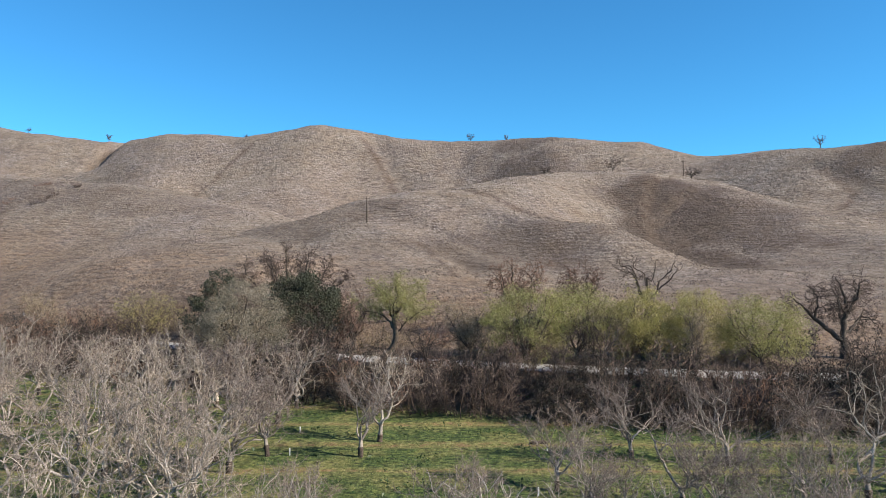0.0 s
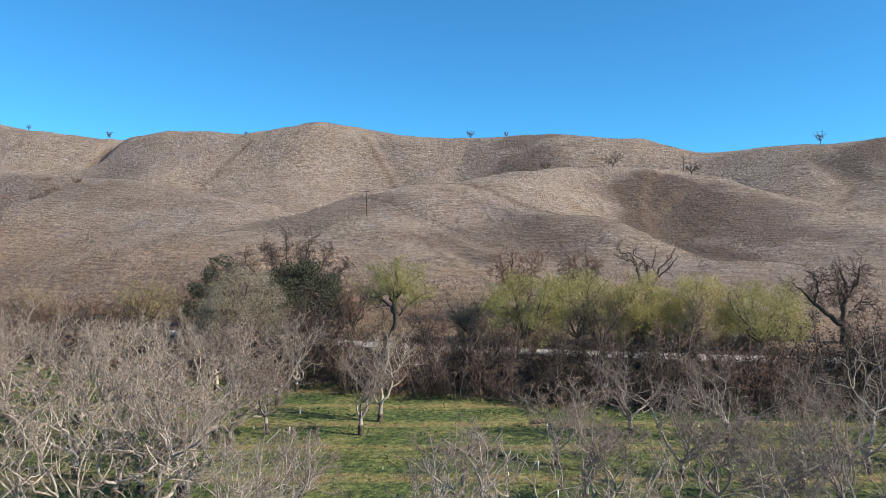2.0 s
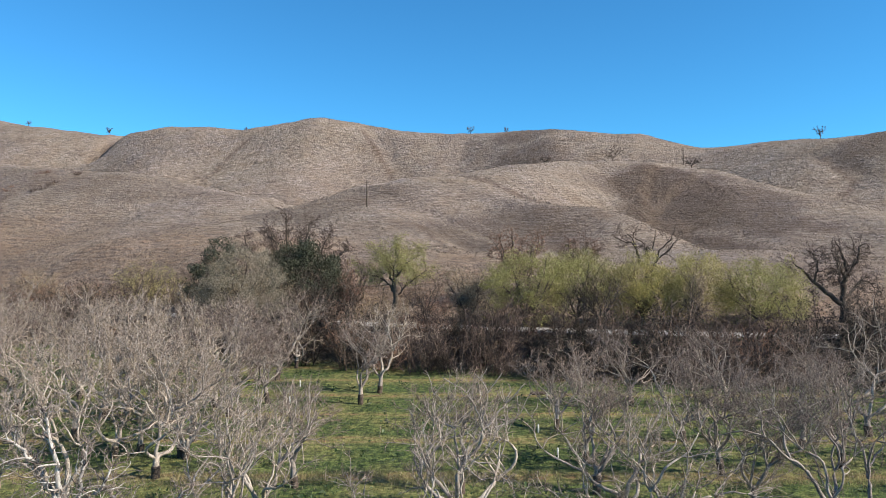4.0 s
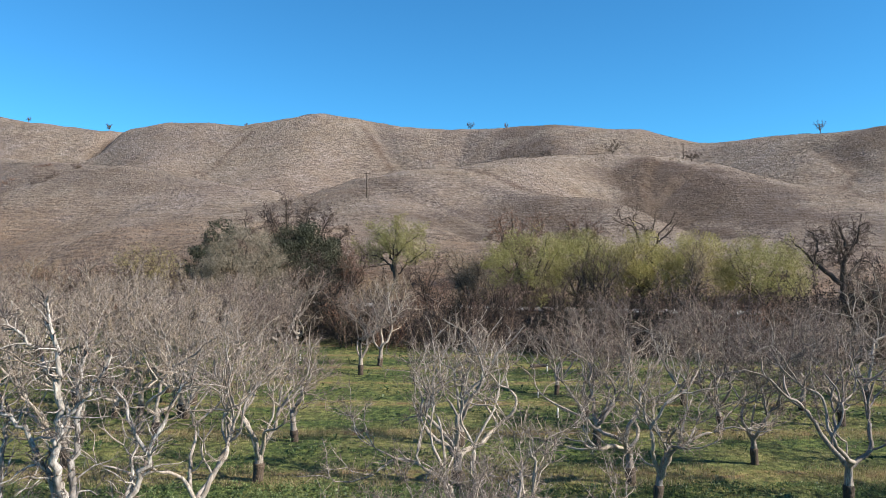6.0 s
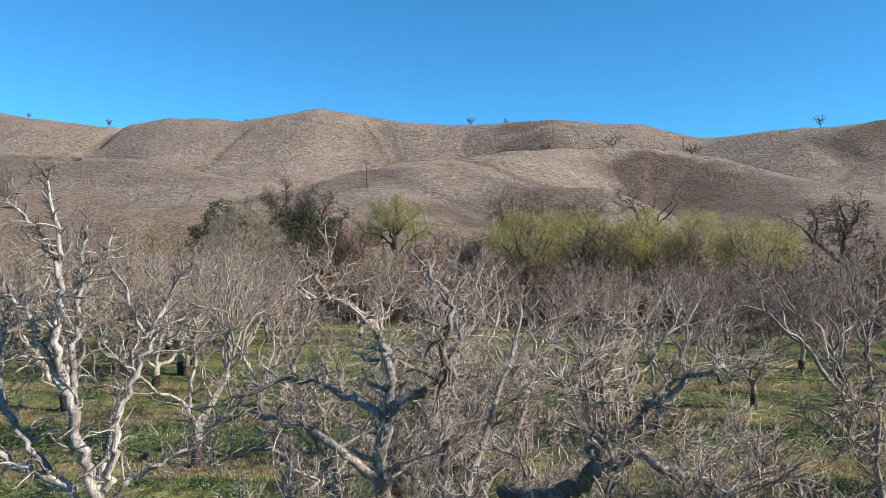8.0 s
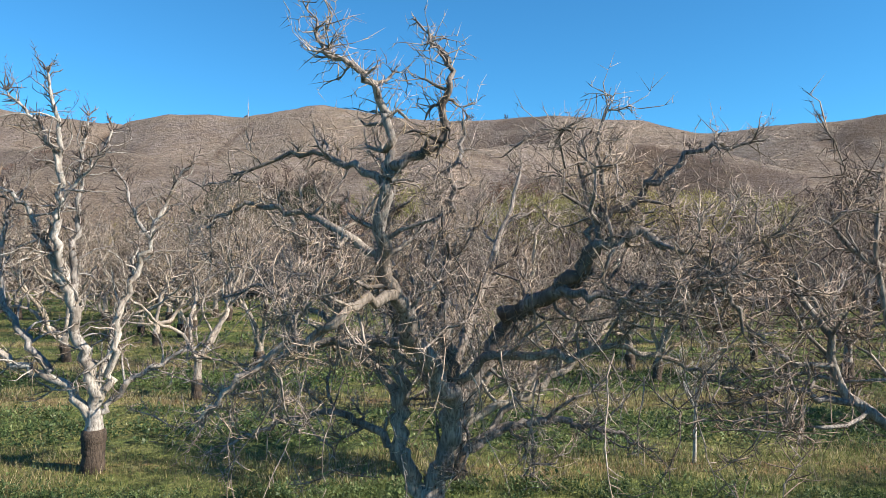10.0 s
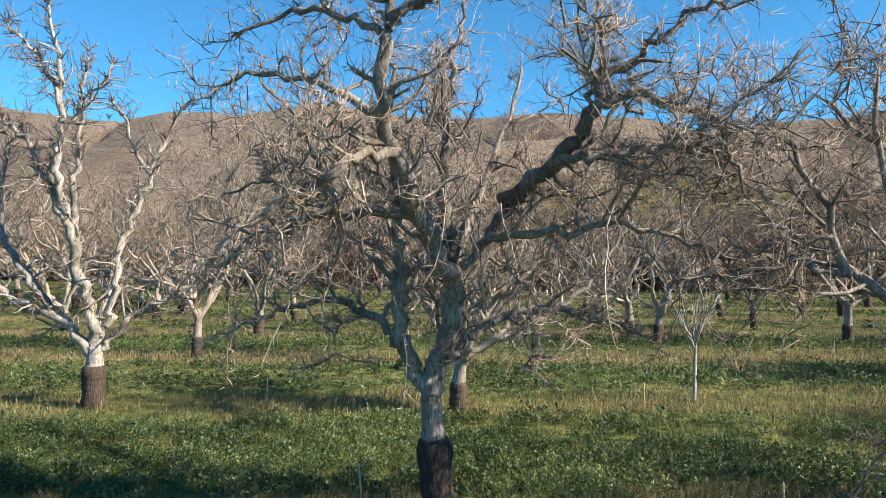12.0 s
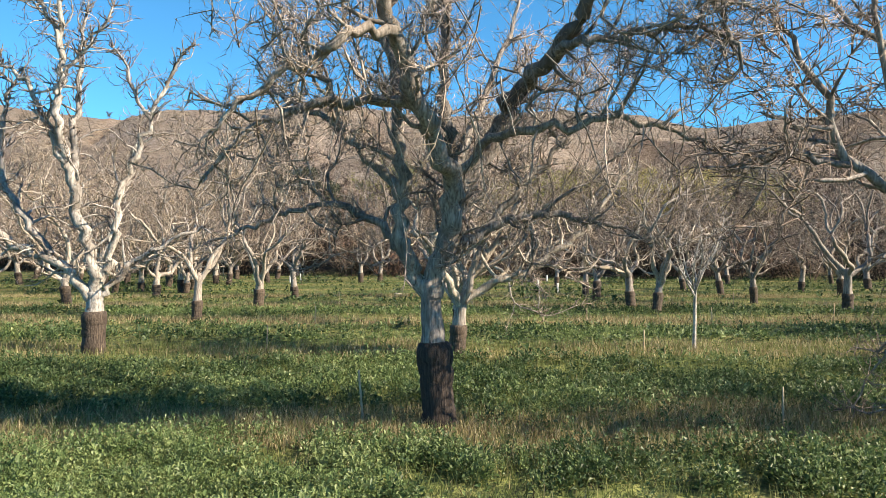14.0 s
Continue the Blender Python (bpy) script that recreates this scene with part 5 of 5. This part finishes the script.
power_pole(102.3, 318, 7.6, 0.9)


# ---- small things in the orchard ----
def stake(x, y, h, tilt):
    ob = new("wooden_stake")
    p = Tubes()
    p.add([(0, 0, -0.1), (0, 0, h), (0, 0, h + 0.01)], [0.017, 0.015, 0.012], 5)
    w = p.make("stick", STAKE, ob)
    ob.matrix_world = pose(x, y, on_land(x, y), 0, tilt, 0)
    return tagged(ob, "thin weathered wooden stake pushed into weeds", "stake", "planting stakes")


STAKE = bark("weathered_stake_wood", (0.24, 0.19, 0.13), (0.44, 0.37, 0.28), (0.33, 0.27, 0.2), (6, 6, 2), 0.005)
for x, y, h, tilt in [(-1.13, 10.6, 0.75, -5), (4.7, 10.35, 0.55, 0), (5.05, 18.8, 0.55, 0), (-4.5, 19.1, 0.6, 2), (13.9, 26.6, 0.7, 1), (5.0, 26.0, 0.6, 0), (9.5, 26.4, 0.6, -2),
                      (13.2, 34.0, 0.7, 0), (-4.6, 27.0, 0.6, 0), (-13.0, 19.0, 0.6, 3), (-5.0, 36.0, 0.6, 0), (4.8, 36.0, 0.7, 0)]:
    stake(x, y, h, tilt)


def tree_guard(x, y):
    ob = new("tree_guard")
    ang = np.linspace(0, 2 * np.pi, 13)[:-1]
    v, rings = [], ((0.06, -0.05), (0.06, 0.62), (0.052, 0.62), (0.052, 0.1))
    for r, z in rings:
        v += [(r * math.cos(a), r * math.sin(a), z) for a in ang]
    f = [(i * 12 + k, i * 12 + (k + 1) % 12, (i + 1) * 12 + (k + 1) % 12, (i + 1) * 12 + k) for i in range(3) for k in range(12)]
    mesh_object("tube", v, f, WHITE, ob)
    place_tree(ob, x, y, 0, 1.0, 0)
    return tagged(ob, "short white plastic tree guard tube in grass", "tree guard", "tree guards")


WHITE, wt, wb = material("white_guard_plastic", 0.5)
wt.links.new(ramp(wt, noise_at(wt, coords(wt), 6, 3), [(0.3, (0.45, 0.45, 0.42)), (0.7, (0.64, 0.64, 0.61))]), wb.inputs["Base Color"])
for x, y in [(7.4, 48.3), (9.4, 67.5), (-14.2, 74.5), (7.0, 55.0), (-13.5, 66.0)]:
    tree_guard(x, y)


def fallen_log(x, y, length, girth, turn):
    rng = R(401)
    ob = new("fallen_log")
    p = Tubes()
    n = 9
    pts = np.array([(length * (k / (n - 1) - 0.5), rng.normal(0, 0.02), girth * 0.75 + rng.normal(0, 0.01)) for k in range(n)])
    p.add(pts, girth * np.array([0.55, 1.0, 1.05, 1.0, 0.97, 0.95, 0.92, 0.85, 0.4]), 9, 0.12, rng)
    p.make("trunk", BARK_ROOT, ob)
    b = Tubes()
    b.add([pts[5], pts[5] + (0.15, 0.2, 0.25), pts[5] + (0.25, 0.4, 0.5)], [0.06, 0.045, 0.03], 6)
    b.make("branch_stub", BARK_ROOT, ob)
    place_tree(ob, x, y, turn, 1.0, 0.03)
    return tagged(ob, "short dark fallen log lying in green grass", "log")


fallen_log(9.0, 70.2, 1.7, 0.2, 12)


# ---- weeds and grass ----
def row_offset(x, y):
    """0 on a tree row, 0.5 half way between two rows."""
    w = value_noise(x + 500, y + 500, 3.0, 21) * 1.6 - 0.8
    u = ((y + w - ROW0) / ROW) % 1.0
    return np.minimum(u, 1 - u)


def scatter(rng, n, y0, y1):
    y = np.sqrt(rng.uniform(y0 * y0, y1 * y1, n))
    x = rng.uniform(-1, 1, n) * (0.64 * y + 1.2)
    return x, y


def weeds(name, seed, n, y0, y1, leaves, size, tall, mat, pale, label):
    """Bushy plants: pointed folded leaves in tiers round short stems."""
    rng = R(seed)
    x, y = scatter(rng, n, y0, y1)
    keep = (row_offset(x, y) > np.where(y < 14, 0.10, 0.17) + 0.11 * rng.rand(n)) | (rng.rand(n) < 0.05)
    tuft = value_noise(x + 300, y + 300, 0.42, 45)
    keep &= 0.4 * tuft + 0.45 * value_noise(x + 300, y + 300, 1.3, 5) + 0.3 * value_noise(x + 300, y + 300, 4.5, 15) + 0.15 * rng.rand(n) > np.where(y < 14, 0.55, 0.60)
    keep &= (value_noise(x + 300, y + 300, 2.6, 25) + 0.2 * rng.normal(0, 1, n) > np.where(y < 10, 0.36, np.where(y < 17, 0.58, 0.45))) == pale
    x, y, tuft = x[keep], y[keep], tuft[keep]
    n = len(x)
    lush = 0.3 + 0.5 * value_noise(x + 300, y + 300, 1.6, 6) + 1.0 * tuft
    base = np.stack([x, y, land(x, y)], 1)
    wide, high = 0.42 * tall * lush, tall * lush * rng.uniform(0.6, 1.25, n)
    v = []
    for k in range(leaves):
        u = ((k + rng.rand(n)) / leaves) ** 0.8
        a = rng.uniform(0, 2 * np.pi, n)
        e = np.radians(rng.normal(15, 22, n) + 45 * u)
        ln = size * (0.45 + 1.2 * rng.rand(n) ** 2) * (1.25 - 0.5 * u) * np.sqrt(lush)
        out = np.stack([np.cos(a), np.sin(a), 0 * a], 1)
        d = out * np.cos(e)[:, None] + np.array((0, 0, 1)) * np.sin(e)[:, None]
        s = np.stack([-np.sin(a), np.cos(a), 0.45 * rng.normal(0, 1, n)], 1)
        root = base + out * (wide * (1.05 - 0.7 * u) * rng.uniform(0.1, 1.0, n))[:, None] + np.array((0, 0, 1)) * (high * u)[:, None]
        w = (ln * rng.uniform(0.16, 0.30, n))[:, None]
        rise = np.array((0, 0, 1)) * (0.10 * ln)[:, None]
        mid = root + d * (ln * 0.45)[:, None]
        tip = root + d * ln[:, None] - np.array((0, 0, 1)) * (0.22 * ln)[:, None]
        v.append(np.stack([root, mid + s * w + rise, tip, mid - s * w + rise], 1).reshape(-1, 3))
    v = np.concatenate(v)
    f = np.arange(len(v)).reshape(-1, 4)
    return tagged(mesh_object(name, v, f, mat, smooth=False), label, "weeds", kind="stuff")


def grass(name, seed, n, y0, y1, tall, width, mat, label, on_rows):
    rng = R(seed)
    x, y = scatter(rng, n, y0, y1)
    patch = value_noise(x + 300, y + 300, 2.2, 35)
    on_row = row_offset(x, y) < np.where(y < 14, 0.06, 0.10) + 0.2 * patch
    keep = on_row | (rng.rand(n) < 0.03) if on_rows else rng.rand(n) < np.where(on_row, 0.25, 0.26)
    if on_rows:
        keep &= patch + 0.25 * rng.normal(0, 1, n) > 0.42
    x, y = x[keep], y[keep]
    n = len(x)
    z = land(x, y)
    a = rng.uniform(0, 2 * np.pi, n)
    h = tall * rng.uniform(0.4, 1.3, n)
    s = np.stack([np.cos(a), np.sin(a), 0 * a], 1) * width
    root = np.stack([x, y, z - 0.01], 1)
    tip = root + np.stack([rng.normal(0, 0.35, n) * h, rng.normal(0, 0.35, n) * h, h], 1)
    v = np.stack([root - s, root + s, tip], 1).reshape(-1, 3)
    return tagged(mesh_object(name, v, np.arange(3 * n).reshape(n, 3), mat, smooth=False), label, "grass", kind="stuff")


weeds("weeds", 1, 15000, 6.0, 11.0, 17, 0.058, 0.20, WEED, False, "lush broad-leaved dark green weeds between tree rows")
weeds("weeds", 11, 15000, 6.0, 11.0, 19, 0.052, 0.22, WEED_PALE, True, "pale green feathery weeds between tree rows")
weeds("weeds", 21, 15000, 11.0, 17.0, 11, 0.072, 0.19, WEED, False, "lush broad-leaved dark green weeds between tree rows")
weeds("weeds", 31, 15000, 11.0, 17.0, 12, 0.065, 0.19, WEED_PALE, True, "pale green feathery weeds between tree rows")
weeds("weeds", 2, 21000, 17.0, 34.0, 5, 0.12, 0.17, WEED, False, "lush broad-leaved dark green weeds between tree rows")
weeds("weeds", 12, 21000, 17.0, 34.0, 5, 0.11, 0.17, WEED_PALE, True, "pale green feathery weeds between tree rows")
weeds("weeds", 3, 18000, 34.0, 84.0, 3, 0.26, 0.16, WEED, False, "low green weeds on the orchard floor")
grass("grass", 4, 190000, 6.0, 20.0, 0.19, 0.0065, GRASS, "mixed green and straw-coloured grass in the orchard", False)
grass("grass", 5, 150000, 20.0, 70.0, 0.18, 0.014, GRASS, "mixed green and straw-coloured grass in the orchard", False)
grass("straw_grass", 6, 110000, 6.0, 16.0, 0.19, 0.0065, STRAW, "dry straw-coloured grass along the tree rows", True)
grass("straw_grass", 7, 170000, 16.0, 45.0, 0.2, 0.012, STRAW, "dry straw-coloured grass along the tree rows", True)


def hill_grass(n, y0, y1, size, seed):
    rng = R(seed)
    y = np.sqrt(rng.uniform(y0 * y0, y1 * y1, n))
    x = rng.uniform(-0.66, 0.66, n) * y
    ok = (y - road_line(x)) > 5
    x, y = x[ok], y[ok]
    n = len(x)
    root = np.stack([x, y, land(x, y) - 0.05], 1)
    h = size * rng.uniform(0.3, 1.2, n) * (0.5 + value_noise(x + 900, y + 900, 9, 31))
    a = rng.uniform(0, np.pi, n)
    s = np.stack([np.cos(a), np.sin(a), 0 * a], 1) * (h * 0.45)[:, None]
    tip = root + np.stack([rng.normal(0, 0.3, n) * h, rng.normal(0, 0.3, n) * h, h], 1)
    v = np.stack([root - s, root + s, tip], 1).reshape(-1, 3)
    return tagged(mesh_object("dry_grass", v, np.arange(3 * n).reshape(n, 3), DRY, smooth=False), "tussocks of dry brown grass over the hillside", "dry grass", kind="stuff")


hill_grass(80000, 95, 230, 0.24, 61)
hill_grass(60000, 230, 480, 0.36, 62)
